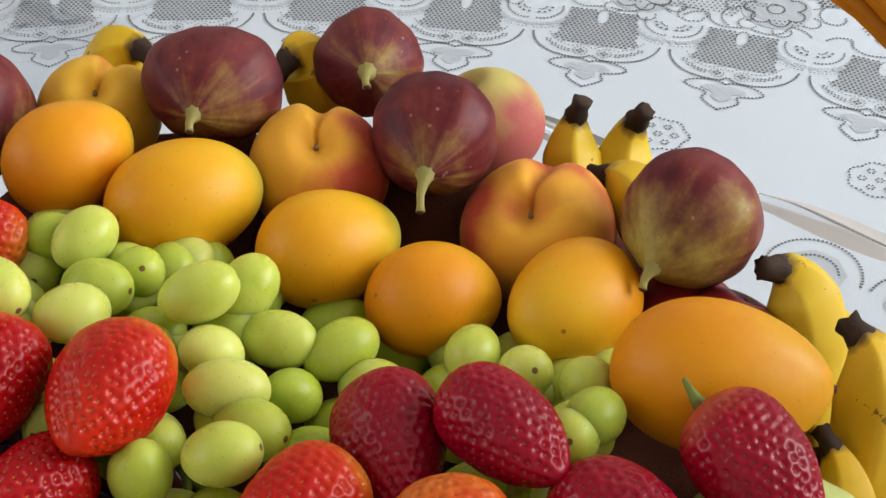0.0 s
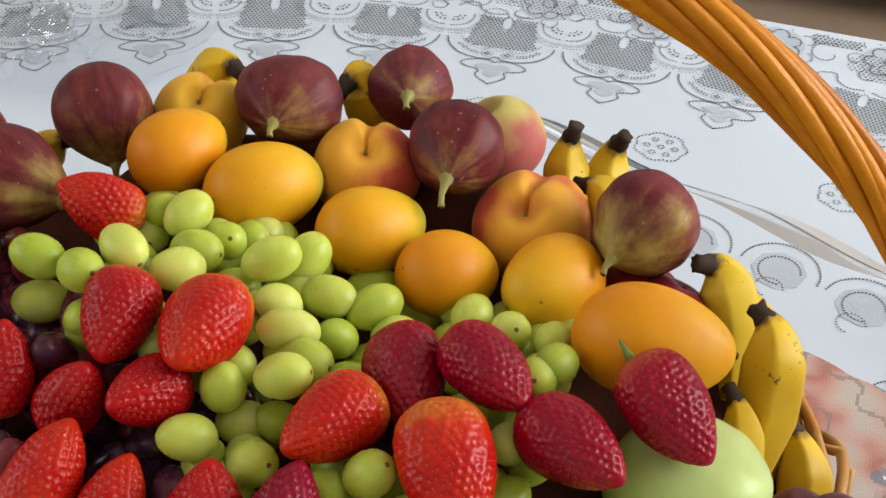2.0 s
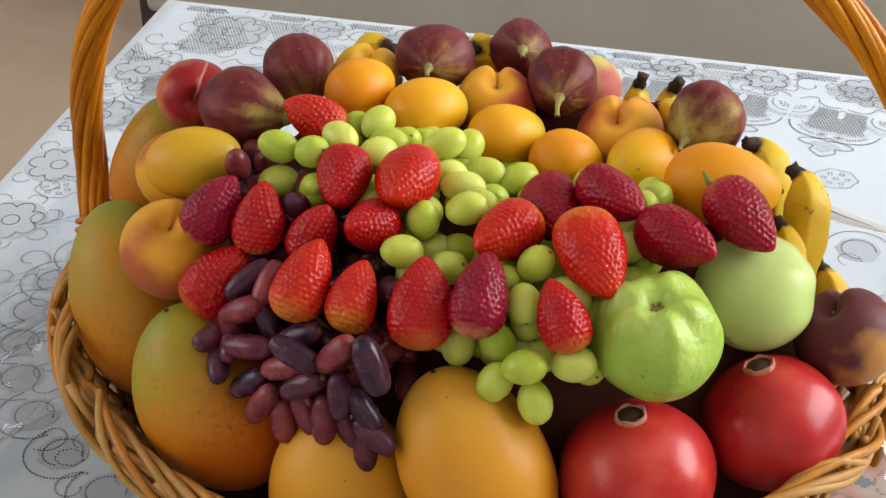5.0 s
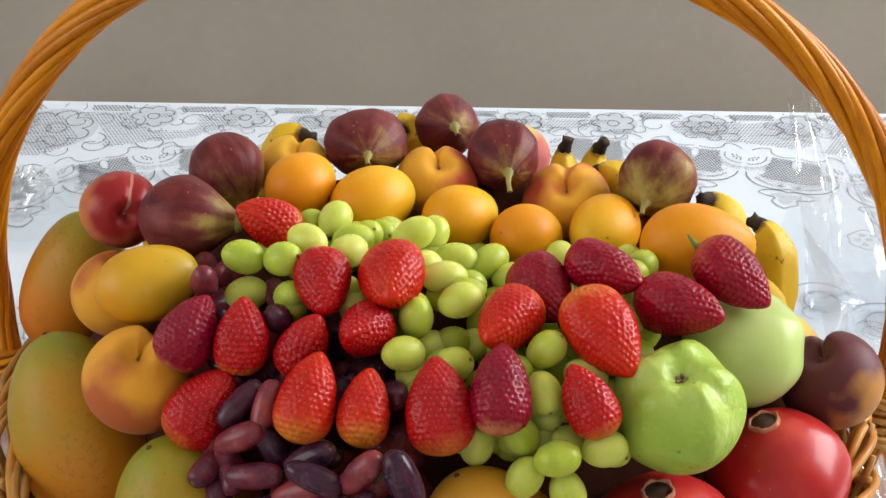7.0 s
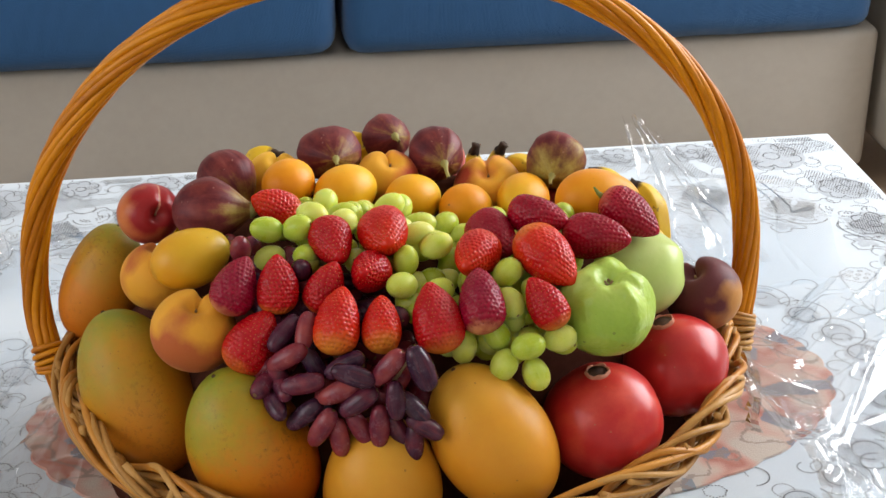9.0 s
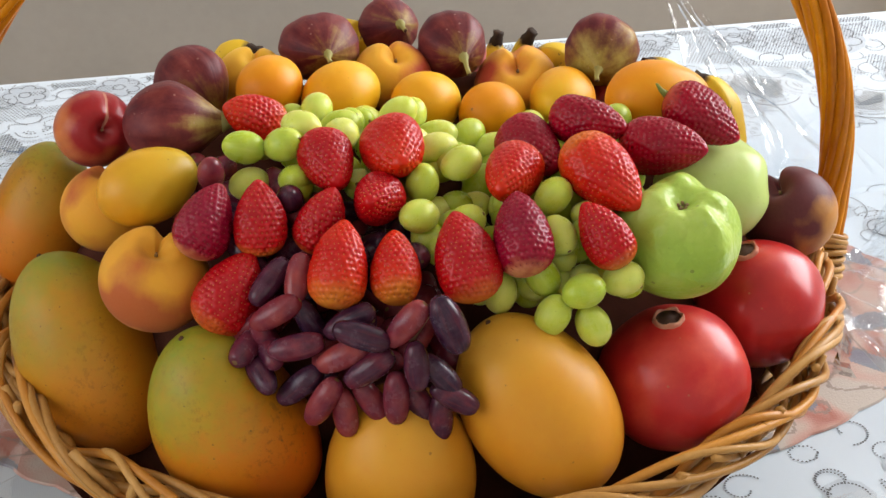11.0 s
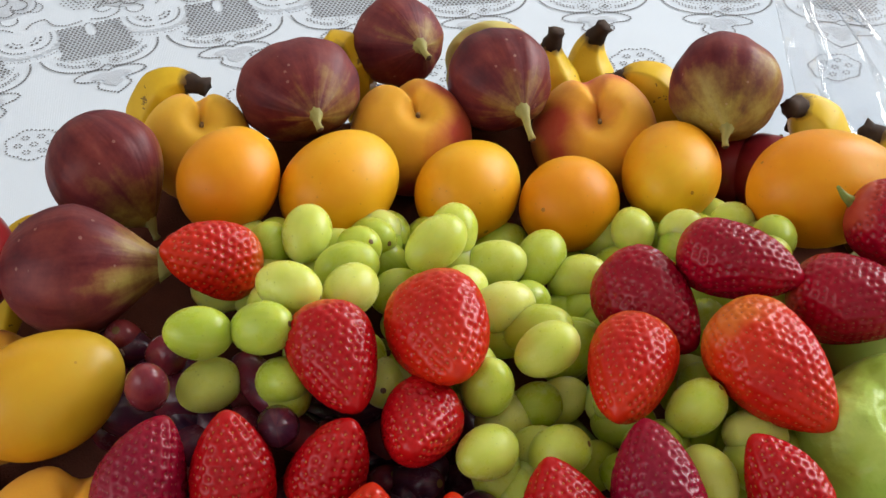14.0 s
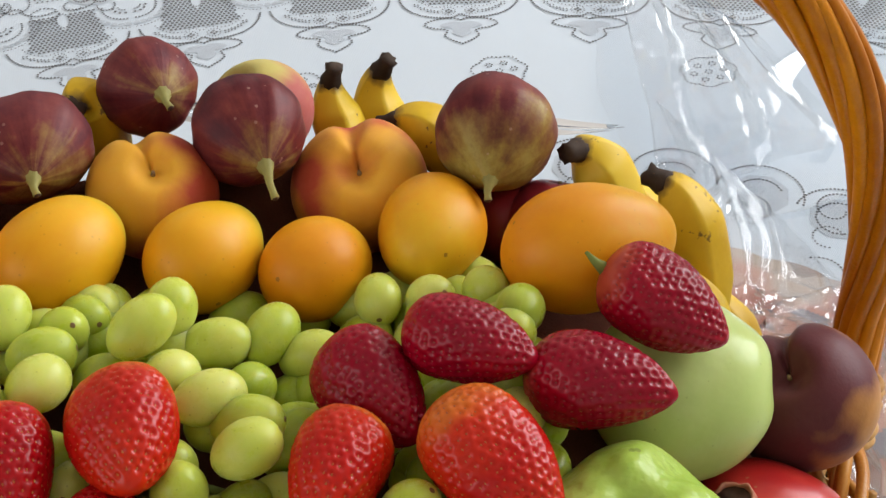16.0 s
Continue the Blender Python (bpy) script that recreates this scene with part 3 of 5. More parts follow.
def pomegranate(place, axis, r, label):
    seed = place[1] * 23

    def shape(a, b):
        facet = 1 + 0.020 * np.cos(6 * b + seed) * np.sin(a) ** 2 + 0.012 * np.sin(3 * b + 2 * a + seed) * np.sin(a)
        neck = 0.02 * np.exp(-((a / 0.3) ** 2))
        rad = np.sin(a) * facet
        return r * rad * np.cos(b), r * rad * np.sin(b), r * (0.95 * np.cos(a) + neck)

    v, f = skin(60, 40, shape)
    ob = link("pomegranate", v, f, POMEGRANATE)
    ob.matrix_world = stand(place, axis)
    # an open ring of cut sepals round a hollow
    n, verts, faces = 40, [], []
    outline = ((0.0104, 0.925), (0.0097, 0.975), (0.0096, 0.996), (0.0089, 1.002), (0.0082, 0.992), (0.0078, 0.945))
    for k, (rad, z) in enumerate(outline):
        for j in range(n):
            t = 2 * math.pi * j / n
            wob = 1 + (0.05 * math.sin(6 * t + seed) + 0.03 * math.sin(11 * t)) * (1 if 1 <= k <= 4 else 0)
            verts.append((rad * wob * math.cos(t), rad * wob * math.sin(t), r * (z + (0.018 * math.sin(5 * t + seed) if k in (2, 3) else 0))))
    for k in range(len(outline) - 1):
        for j in range(n):
            m = (j + 1) % n
            faces.append((k * n + j, k * n + m, (k + 1) * n + m, (k + 1) * n + j))
    crown = link("crown", verts, faces, CROWN, ob, "pale pink dry crown ring")
    v, f = tube([(0, 0, r * 0.90), (0, 0, r * 0.973)], [0.0086, 0.0080], 24)
    link("hollow", v, f, CUT_WOOD, crown, "dark hollow inside the crown")
    return tagged(ob, label, "pomegranate", "pomegranates in the basket")


def strawberry(place, axis, r, long, material, label, hull=False):
    """A strawberry, tip along axis, with sunken seeds."""
    half = r * long
    seed = place[0] * 61 + place[1] * 17

    def profile(s):
        tip = np.sin(np.pi / 2 * np.clip(s / 0.64, 0, 1)) ** 0.64
        base = np.sqrt(np.clip(1 - np.clip((s - 0.64) / 0.36, 0, 1) ** 2.6, 0, 1))
        return tip * base

    def point(s, b):
        lump = 1 + 0.045 * np.sin(2 * b + seed) + 0.030 * np.sin(3 * b + 2 * seed + 3 * s) + 0.015 * np.sin(9 * s + seed)
        rad = r * 1.01 * profile(s) * lump
        return np.stack([rad * np.cos(b) + 0.05 * r * np.sin(3 * s + seed), rad * np.sin(b), half * (1 - 2 * s)], -1)

    rows = []
    s, k = 0.07, 0
    while s < 0.95:
        rad = float(r * profile(np.array(s)))
        n = max(3, round(2 * math.pi * rad / 0.0040))
        for j in range(n):
            rows.append((s + 0.004 * math.sin(j * 5 + k), 2 * math.pi * (j + 0.5 * (k % 2)) / n + 0.05 * math.sin(j * 3 + k)))
        s += 0.0034 / (2 * half) * (1 if 0.15 < s < 0.85 else 0.7)
        k += 1
    rows = np.array(rows)
    seeds = point(rows[:, 0], rows[:, 1])

    def shape(a, b):
        return tuple(np.moveaxis(point(np.clip((1 - np.cos(a)) / 2 * 0.5 + a / np.pi * 0.5, 0.0005, 0.9995), b), -1, 0))

    v, f = skin(144, 92, shape)
    d2 = np.clip((v**2).sum(1)[:, None] + (seeds**2).sum(1)[None] - 2 * v @ seeds.T, 0, None).min(1)
    inner = v - np.array([0, 0, 1.0]) * v[:, 2:3] * 0.55
    inner /= np.linalg.norm(inner, axis=1, keepdims=True) + 1e-9
    v = v - inner * (0.00118 * np.exp(-d2 / 0.00120**2))[:, None]
    ob = link("strawberry", v, f, material)
    ob.matrix_world = stand(place, axis)
    verts, faces = [], []
    for p in seeds:
        out = Vector((p[0], p[1], p[2] * 0.45)).normalized()
        up = (Vector((0, 0, 1)) - out * out.z).normalized()
        side = out.cross(up)
        c = Vector(p) - out * 0.00098
        base = len(verts)
        verts += [c + up * 0.0008, c + side * 0.00042, c - up * 0.0008, c - side * 0.00042, c + out * 0.00034]
        faces += [(base + i, base + (i + 1) % 4, base + 4) for i in range(4)]
    dark = material in (CRIMSON, CRIMSON_PALE)
    tagged(link("seed_layer", verts, faces, SEED_DARK if dark else SEED, ob, "tiny dark red seeds" if dark else "tiny pale seeds"), kind="stuff")
    if hull:
        v, f = tube([(0, 0, -half * 0.96), (0.001, 0, -half - 0.004), (0.004, 0.001, -half - 0.009)], [0.0030, 0.0017, 0.0008], 7)
        link("hull", v, f, SEPAL, ob, "green stalk stub")
    return tagged(ob, label, "strawberry", "strawberries on the fruit pile")


def grape_mesh(name, r, long, material, wide=24, high=16):
    def shape(a, b):
        rad = np.sin(a) ** (0.64 if long > 1.7 else 1.0) * (1 + 0.05 * np.cos(a))
        return r * rad * np.cos(b), r * rad * np.sin(b), r * long * np.cos(a)

    v, f = skin(wide, high, shape)
    me = bpy.data.meshes.new(name)
    me.from_pydata([tuple(p) for p in v], [], f)
    me.materials.append(material)
    me.polygons.foreach_set("use_smooth", [True] * len(me.polygons))
    return me


def grape(bunch, mesh, place, axis):
    ob = new("grape", mesh)
    ob.parent = bunch
    ob.matrix_world = stand(place, axis)
    return ob


def banana(tip, middle, end, r, label):
    """A banana along a bent line from its dark tip."""
    p0, p1, p2 = Vector(tip), Vector(middle), Vector(end)
    p0 = p0 + (p1 - p0).normalized() * 0.006
    c = 2 * p1 - 0.5 * (p0 + p2)
    n = 22
    path = [(1 - t) ** 2 * p0 + 2 * t * (1 - t) * c + t * t * p2 for t in (i / n for i in range(n + 1))]
    verts, faces, marks, sides = [], [], [], 40
    bend = (p1 - 0.5 * (p0 + p2))
    for i, p in enumerate(path):
        t = i / n
        ahead = (path[min(i + 1, n)] - path[max(i - 1, 0)]).normalized()
        side = (bend - ahead * bend.dot(ahead)).normalized() if bend.length > 1e-4 else ahead.orthogonal().normalized()
        other = ahead.cross(side)
        rad = r * min(1.0, 0.34 + 1.75 * t) * min(1.0, 0.35 + 1.8 * (1 - t))
        for j in range(sides):
            u = 2 * math.pi * j / sides
            w = (u + 0.3) % (2 * math.pi / 5) - math.pi / 5
            q = rad * (0.35 + 0.65 * 0.93 / math.cos(w))
            marks.append((t, abs(w) / (math.pi / 5)))
            verts.append(p + q * (math.cos(u) * side + math.sin(u) * other))
    for i in range(n):
        for j in range(sides):
            k = (j + 1) % sides
            faces.append((i * sides + j, i * sides + k, (i + 1) * sides + k, (i + 1) * sides + j))
    faces.append(tuple(n * sides + j for j in range(sides)))
    base = path[0]
    ob = link("banana", [v - base for v in verts], faces, BANANA)
    ob.location = base
    for k, name in enumerate(("along", "ridge")):
        ob.data.attributes.new(name, "FLOAT", "POINT").data.foreach_set("value", [m[k] for m in marks])
    back = (path[0] - path[1]).normalized()
    v, f = tube([-back * 0.003, back * 0.0, back * 0.004, back * 0.0075, back * 0.0085], [r * 0.42, r * 0.42, r * 0.31, r * 0.36, r * 0.17], 14)
    v = [p * (1 + 0.9 * noise.noise(p * 420 + base * 50) * 0.25) for p in v]
    link("tip", v, f, BANANA_TIP, ob, "black dried tip")
    return tagged(ob, label, "banana", "bananas behind the fruit pile")


# ---- the fruit pile ----
fig((0.0024, 0.1585, 0.2498), (0.23, -0.87, 0.43), 0.0228, 1.06, "maroon fig with fine green streaks on top of the pile", FIG, 0.009)
fig((0.0419, 0.1133, 0.2513), (0.11, -0.99, 0.10), 0.0254, 1.06, "dark purple fig with a long bent stem", FIG, 0.016)
fig((0.1464, 0.0875, 0.2486), (-0.34, -0.94, -0.02), 0.0268, 1.06, "purple fig with a broad yellow-green stem side", FIG_GREEN, 0.009)
fig((-0.0530, 0.1207, 0.2555), (0.10, -0.97, 0.21), 0.0263, 1.06, "wide purple fig with fine pale stripes", FIG, 0.008, wide=1.12, tall=0.92)
fig((-0.1450, 0.0870, 0.2505), (0.50, -0.70, -0.50), 0.0266, 1.06, "purple fig leaning stem down over the apricots", FIG_NECK, 0.009)
fig((-0.1607, 0.0176, 0.2555), (0.99, -0.12, -0.00), 0.0274, 1.22, "dark purple fig lying on its side", FIG_NECK, 0.009, 0.42)
smooth_fruit("apricot", (-0.0925, 0.0669, 0.2527), (0.51, 0.86, 0.09), 0.0216, 1.26, APRICOT, "smooth orange apricot under the figs", "apricot", "apricots on the fruit pile")
smooth_fruit("apricot", (-0.0441, 0.0617, 0.2440), (0.71, 0.69, -0.10), 0.0239, 1.32, APRICOT_YELLOW, "large smooth orange apricot with a green-tinged end", "apricot", "apricots on the fruit pile")
smooth_fruit("apricot", (0.0142, 0.0586, 0.2342), (0.69, 0.72, -0.12), 0.0223, 1.32, APRICOT_YELLOW, "yellow-orange apricot with small brown specks", "apricot", "apricots on the fruit pile")
smooth_fruit("apricot", (0.0586, 0.0454, 0.2282), (0.71, 0.64, -0.31), 0.0214, 1.27, APRICOT, "round deep orange apricot above the grapes", "apricot", "apricots on the fruit pile")
smooth_fruit("apricot", (0.1089, 0.0533, 0.2295), (-0.45, -0.88, 0.17), 0.0230, 1.27, APRICOT, "orange apricot in the shade of a fig", "apricot", "apricots on the fruit pile", eye=False)
smooth_fruit("apricot", (0.1661, 0.0127, 0.2447), (0.99, 0.15, -0.07), 0.0261, 1.45, APRICOT, "long egg-shaped orange apricot beside the bananas", "apricot", "apricots on the fruit pile")
smooth_fruit("mango", (-0.1795, -0.0327, 0.2388), (0.94, 0.26, 0.22), 0.0237, 1.39, MANGO_LEMON, "small lemon-yellow mango resting on a peach", "mango", "mangoes in the basket", 0.05)
smooth_fruit("mango", (-0.2585, 0.0789, 0.1635), (0.37, 0.14, 0.92), 0.0362, 1.50, MANGO_RUSSET, "russet-orange mango beside the basket handle", "mango", "mangoes in the basket", 0.06, 0.10)
smooth_fruit("mango", (-0.2282, -0.0441, 0.1251), (-0.38, 0.40, 0.84), 0.0462, 1.56, MANGO_RUSSET, "tall orange mango with a green shoulder", "mango", "mangoes in the basket", 0.06, 0.10)
smooth_fruit("mango", (-0.1412, -0.1256, 0.1184), (-0.42, 0.04, 0.90), 0.0475, 1.45, MANGO_GREEN, "large green and orange mango with dark specks", "mango", "mangoes in the basket", 0.06, 0.10)
smooth_fruit("mango", (-0.0430, -0.1580, 0.0880), (0.05, -0.10, 0.98), 0.0470, 1.35, MANGO_YELLOW, "plain yellow mango under the red grapes", "mango", "mangoes in the basket", 0.06, 0.10)
smooth_fruit("mango", (0.0443, -0.1590, 0.1279), (-0.48, 0.20, 0.85), 0.0459, 1.43, MANGO_YELLOW, "large smooth yellow mango leaning on the rim", "mango", "mangoes in the basket", 0.06, 0.10)
stone_fruit("peach", (-0.1031, 0.1152, 0.2353), (0.17, -0.33, 0.93), 0.0262, PEACH_YELLOW, "golden peach half hidden behind an apricot", "peach", (0.14, 0.66, 0.74))
stone_fruit("peach", (-0.0037, 0.1029, 0.2336), (0.11, -0.37, 0.92), 0.0285, PEACH, "orange peach with a dark red blush", "peach", (-0.12, 0.69, 0.71))
stone_fruit("peach", (0.0874, 0.1009, 0.2205), (-0.09, -0.54, 0.84), 0.0309, PEACH, "orange peach with a deep seam and red blush", "peach", (0.01, 0.68, 0.73))
stone_fruit("peach", (0.0524, 0.1657, 0.2208), (-0.46, 0.01, 0.89), 0.0252, PEACH_PALE, "pale green and pink peach behind a fig", "peach", (-0.98, 0.22, -0.01))
stone_fruit("peach", (-0.2081, 0.0043, 0.2049), (0.11, 0.06, 0.99), 0.0299, PEACH_GOLD, "golden peach under the lemon-yellow mango", "peach", (0.12, 0.58, 0.81))
stone_fruit("peach", (-0.1805, -0.0783, 0.1980), (0.12, -0.30, 0.95), 0.0339, PEACH_GOLD, "golden peach with reddish veins", "peach", (0.30, 0.53, 0.79))
stone_fruit("peach", (0.2560, -0.0205, 0.1637), (-0.46, -0.16, 0.88), 0.0331, PEACH_DARK, "dark purple-red peach beside the handle", "peach", (-0.11, 0.70, 0.70))
stone_fruit("nectarine", (-0.2128, 0.0529, 0.2396), (0.35, -0.88, 0.33), 0.0263, NECTARINE, "shiny red nectarine with a pale seam", "nectarine", (0.26, 0.52, 0.81), 0.36, 0.10)
stone_fruit("plum", (0.1488, 0.0778, 0.2067), (0.3, 0.5, 0.8), 0.0225, PLUM, "dark red plum in the shade behind the apricots", "plum", (1, 0, 0), 0.15, 0.05, "plums on the fruit pile")
stone_fruit("plum", (0.1655, 0.0624, 0.2121), (0.3, 0.5, 0.8), 0.0225, PLUM, "dark red plum in the shade behind the apricots", "plum", (1, 0, 0), 0.15, 0.05, "plums on the fruit pile")
guava((0.1435, -0.1110, 0.2088), (-0.03, -0.23, 0.97), 0.0389, "shiny ribbed green guava with a brown calyx", GUAVA, 0.10)
guava((0.1947, -0.0267, 0.1928), (0.25, 0.80, 0.35), 0.0388, "pale green smooth guava under a strawberry", GUAVA_PALE, 0.018)
pomegranate((0.1406, -0.1321, 0.1171), (-0.15, -0.00, 0.99), 0.0488, "glossy red pomegranate with an open crown")
pomegranate((0.2175, -0.0729, 0.1265), (-0.30, 0.07, 0.95), 0.0450, "red pomegranate wedged against the basket rim")
strawberry((-0.1085, 0.0112, 0.2572), (-0.81, -0.19, 0.56), 0.0155, 1.52, SCARLET, "bright scarlet strawberry with a pale yellow shoulder")
strawberry((-0.0677, -0.0554, 0.2547), (0.12, -0.98, -0.13), 0.0181, 1.42, RED, "shiny red strawberry with small pale seeds")
strawberry((-0.0263, -0.0551, 0.2609), (0.00, -0.99, 0.13), 0.0197, 1.44, SCARLET, "broad heart-shaped scarlet strawberry on the grapes")
strawberry((-0.1461, -0.0829, 0.2383), (0.49, 0.54, 0.69), 0.0172, 1.43, CRIMSON_PALE, "purplish crimson strawberry with a pale pink shoulder")
strawberry((-0.1140, -0.0861, 0.2381), (0.05, 0.42, 0.91), 0.0158, 1.50, RED, "shiny red strawberry with small pale seeds")
strawberry((-0.0760, -0.0891, 0.2342), (0.38, 0.11, 0.92), 0.0157, 1.42, RED, "shiny red strawberry with small pale seeds")
strawberry((-0.0418, -0.0845, 0.2428), (-0.34, -0.87, 0.37), 0.0162, 1.44, RED, "shiny red strawberry with small pale seeds")
strawberry((-0.1361, -0.1091, 0.2026), (0.61, 0.39, 0.69), 0.0192, 1.42, RED, "shiny red strawberry with small pale seeds")
strawberry((-0.0712, -0.1275, 0.2256), (0.24, 0.67, 0.70), 0.0179, 1.53, SCARLET, "bright scarlet strawberry with a pale yellow shoulder")
strawberry((-0.0382, -0.1313, 0.2219), (0.10, 0.79, 0.60), 0.0157, 1.49, SCARLET, "bright scarlet strawberry with a pale yellow shoulder")
strawberry((0.0040, -0.1319, 0.2244), (-0.10, 0.69, 0.72), 0.0193, 1.50, RED, "shiny red strawberry with small pale seeds")
strawberry((0.0391, -0.1278, 0.2343), (0.03, 0.80, 0.59), 0.0180, 1.52, CRIMSON_PALE, "purplish crimson strawberry with a cream-coloured shoulder")
strawberry((0.0434, -0.0795, 0.2470), (-0.49, -0.87, 0.06), 0.0181, 1.52, SCARLET, "blunt orange-red strawberry beside the grapes")
strawberry((0.0652, -0.0426, 0.2448), (0.39, -0.91, -0.13), 0.0186, 1.46, CRIMSON, "deep crimson glossy strawberry with sunken seeds")
strawberry((0.1029, -0.0406, 0.2590), (0.79, -0.61, 0.06), 0.0168, 1.60, CRIMSON, "deep crimson glossy strawberry with sunken seeds")
strawberry((0.0997, -0.0902, 0.2470), (0.52, -0.79, -0.33), 0.0204, 1.57, SCARLET, "bright scarlet strawberry with a pale yellow shoulder")
strawberry((0.1462, -0.0627, 0.2484), (0.87, -0.50, 0.03), 0.0184, 1.58, CRIMSON, "deep crimson glossy strawberry with sunken seeds")
strawberry((0.1823, -0.0321, 0.2509), (0.77, -0.48, -0.42), 0.0182, 1.56, CRIMSON, "deep crimson strawberry with a green stalk stub", True)
strawberry((0.0893, -0.1323, 0.2304), (-0.47, 0.58, 0.67), 0.0159, 1.45, RED, "shiny red strawberry with small pale seeds")

# green grapes
green_bunch = tagged(new("green_grape_bunch"), "bunch of pale green grapes spilling down the pile", "grapes")
green_bunch.location = (0.02, -0.03, 0.19)
bpy.context.view_layer.update()
GREEN = [grape_mesh("grape", r, k, GRAPE) for r, k in ((0.0103, 1.20), (0.0106, 1.30), (0.0106, 1.42), (0.0098, 1.24))]
grape(green_bunch, GREEN[1], (-0.1181, -0.0342, 0.2603), (0.97, 0.02, -0.25))
grape(green_bunch, GREEN[1], (-0.0939, -0.0385, 0.2619), (0.76, -0.47, 0.46))
grape(green_bunch, GREEN[1], (-0.0803, -0.0204, 0.2641), (0.84, -0.53, -0.11))
grape(green_bunch, GREEN[1], (-0.1167, -0.0411, 0.2377), (0.91, 0.41, -0.08))
grape(green_bunch, GREEN[1], (-0.0666, 0.0208, 0.2546), (0.40, 0.90, 0.17))
grape(green_bunch, GREEN[3], (-0.0823, 0.0242, 0.2487), (0.26, 0.76, -0.60))
grape(green_bunch, GREEN[1], (-0.0534, -0.0003, 0.2521), (0.98, -0.11, 0.16))
grape(green_bunch, GREEN[3], (-0.0457, 0.0179, 0.2444), (0.40, -0.54, 0.74))
grape(green_bunch, GREEN[1], (-0.0552, -0.0173, 0.2547), (0.70, 0.68, -0.22))
grape(green_bunch, GREEN[2], (-0.0155, 0.0011, 0.2561), (0.84, 0.46, 0.29))
grape(green_bunch, GREEN[1], (-0.0041, 0.0173, 0.2459), (0.38, 0.79, 0.48))
grape(green_bunch, GREEN[2], (0.0107, 0.0043, 0.2362), (1.00, -0.04, 0.06))
grape(green_bunch, GREEN[2], (0.0329, 0.0083, 0.2321), (0.65, 0.76, 0.09))
grape(green_bunch, GREEN[1], (0.0475, -0.0017, 0.2260), (0.94, -0.18, 0.29))
grape(green_bunch, GREEN[3], (0.0787, 0.0187, 0.2306), (-0.17, -0.99, -0.00))
grape(green_bunch, GREEN[3], (0.0989, 0.0120, 0.2321), (0.38, -0.56, 0.74))
grape(green_bunch, GREEN[3], (0.1216, 0.0087, 0.2353), (-0.07, 0.69, -0.72))
grape(green_bunch, GREEN[3], (0.0969, 0.0067, 0.2277), (-0.16, -0.72, 0.68))
grape(green_bunch, GREEN[3], (0.1244, 0.0017, 0.2319), (0.30, -0.89, 0.34))
grape(green_bunch, GREEN[2], (0.0049, -0.0311, 0.2453), (0.94, 0.31, -0.14))
grape(green_bunch, GREEN[3], (-0.0071, -0.0133, 0.2426), (0.68, 0.43, -0.59))
grape(green_bunch, GREEN[2], (0.0169, -0.0424, 0.2407), (0.92, -0.31, 0.23))
grape(green_bunch, GREEN[3], (0.0214, -0.0141, 0.2288), (0.38, 0.61, -0.70))
grape(green_bunch, GREEN[1], (0.0147, -0.0627, 0.2500), (0.93, 0.16, 0.32))
grape(green_bunch, GREEN[1], (-0.0112, -0.0701, 0.2423), (-0.10, 0.09, -0.99))
grape(green_bunch, GREEN[1], (-0.0179, -0.0963, 0.2346), (0.84, 0.49, -0.25))
grape(green_bunch, GREEN[1], (0.0659, -0.0956, 0.2386), (0.63, -0.06, 0.78))
grape(green_bunch, GREEN[1], (0.0642, -0.1191, 0.2251), (0.28, -0.88, -0.39))
grape(green_bunch, GREEN[1], (0.0717, -0.1536, 0.2050), (0.97, 0.08, 0.22))
grape(green_bunch, GREEN[1], (0.0991, -0.1421, 0.2032), (0.98, 0.14, 0.14))
grape(green_bunch, GREEN[1], (0.0787, -0.1526, 0.1793), (0.35, -0.48, -0.80))
grape(green_bunch, GREEN[1], (0.0536, -0.1512, 0.1882), (0.48, 0.20, 0.85))
grape(green_bunch, GREEN[1], (0.0510, -0.1335, 0.2055), (0.53, -0.03, -0.85))
grape(green_bunch, GREEN[1], (0.0258, -0.1288, 0.1943), (0.06, 0.17, 0.98))
grape(green_bunch, GREEN[1], (0.0893, -0.1033, 0.2255), (0.92, -0.21, -0.31))
grape(green_bunch, GREEN[1], (0.0113, -0.0948, 0.2260), (0.76, -0.35, 0.55))
grape(green_bunch, GREEN[1], (0.0482, -0.0995, 0.2246), (-0.43, 0.58, -0.69))
grape(green_bunch, GREEN[1], (-0.0887, -0.0494, 0.2410), (-0.26, 0.68, -0.69))
grape(green_bunch, GREEN[3], (0.1175, -0.0570, 0.2340), (-0.11, 0.74, -0.66))
grape(green_bunch, GREEN[3], (0.1213, -0.0280, 0.2474), (0.07, -0.75, 0.66))
grape(green_bunch, GREEN[3], (0.1277, -0.0191, 0.2491), (0.35, 0.89, -0.31))
grape(green_bunch, GREEN[3], (0.0988, -0.0250, 0.2169), (0.00, -0.68, 0.74))
grape(green_bunch, GREEN[1], (0.0055, -0.0868, 0.2189), (-0.29, 0.63, -0.72))

# red grapes
red_bunch = tagged(new("red_grape_bunch"), "bunch of long dark red grapes hanging over the mangoes", "grapes")
red_bunch.location = (-0.06, -0.12, 0.17)
bpy.context.view_layer.update()
LONG_RED = [grape_mesh("grape", r, k, RED_GRAPE) for r, k in ((0.0078, 2.05), (0.0081, 2.15), (0.0086, 1.5), (0.0098, 1.95))]
grape(red_bunch, LONG_RED[1], (-0.1123, -0.1176, 0.2119), (0.67, 0.56, 0.48))
grape(red_bunch, LONG_RED[0], (-0.0961, -0.1251, 0.2164), (0.27, 0.68, 0.68))
grape(red_bunch, LONG_RED[2], (-0.1401, -0.0518, 0.2533), (-0.03, 0.33, -0.94))
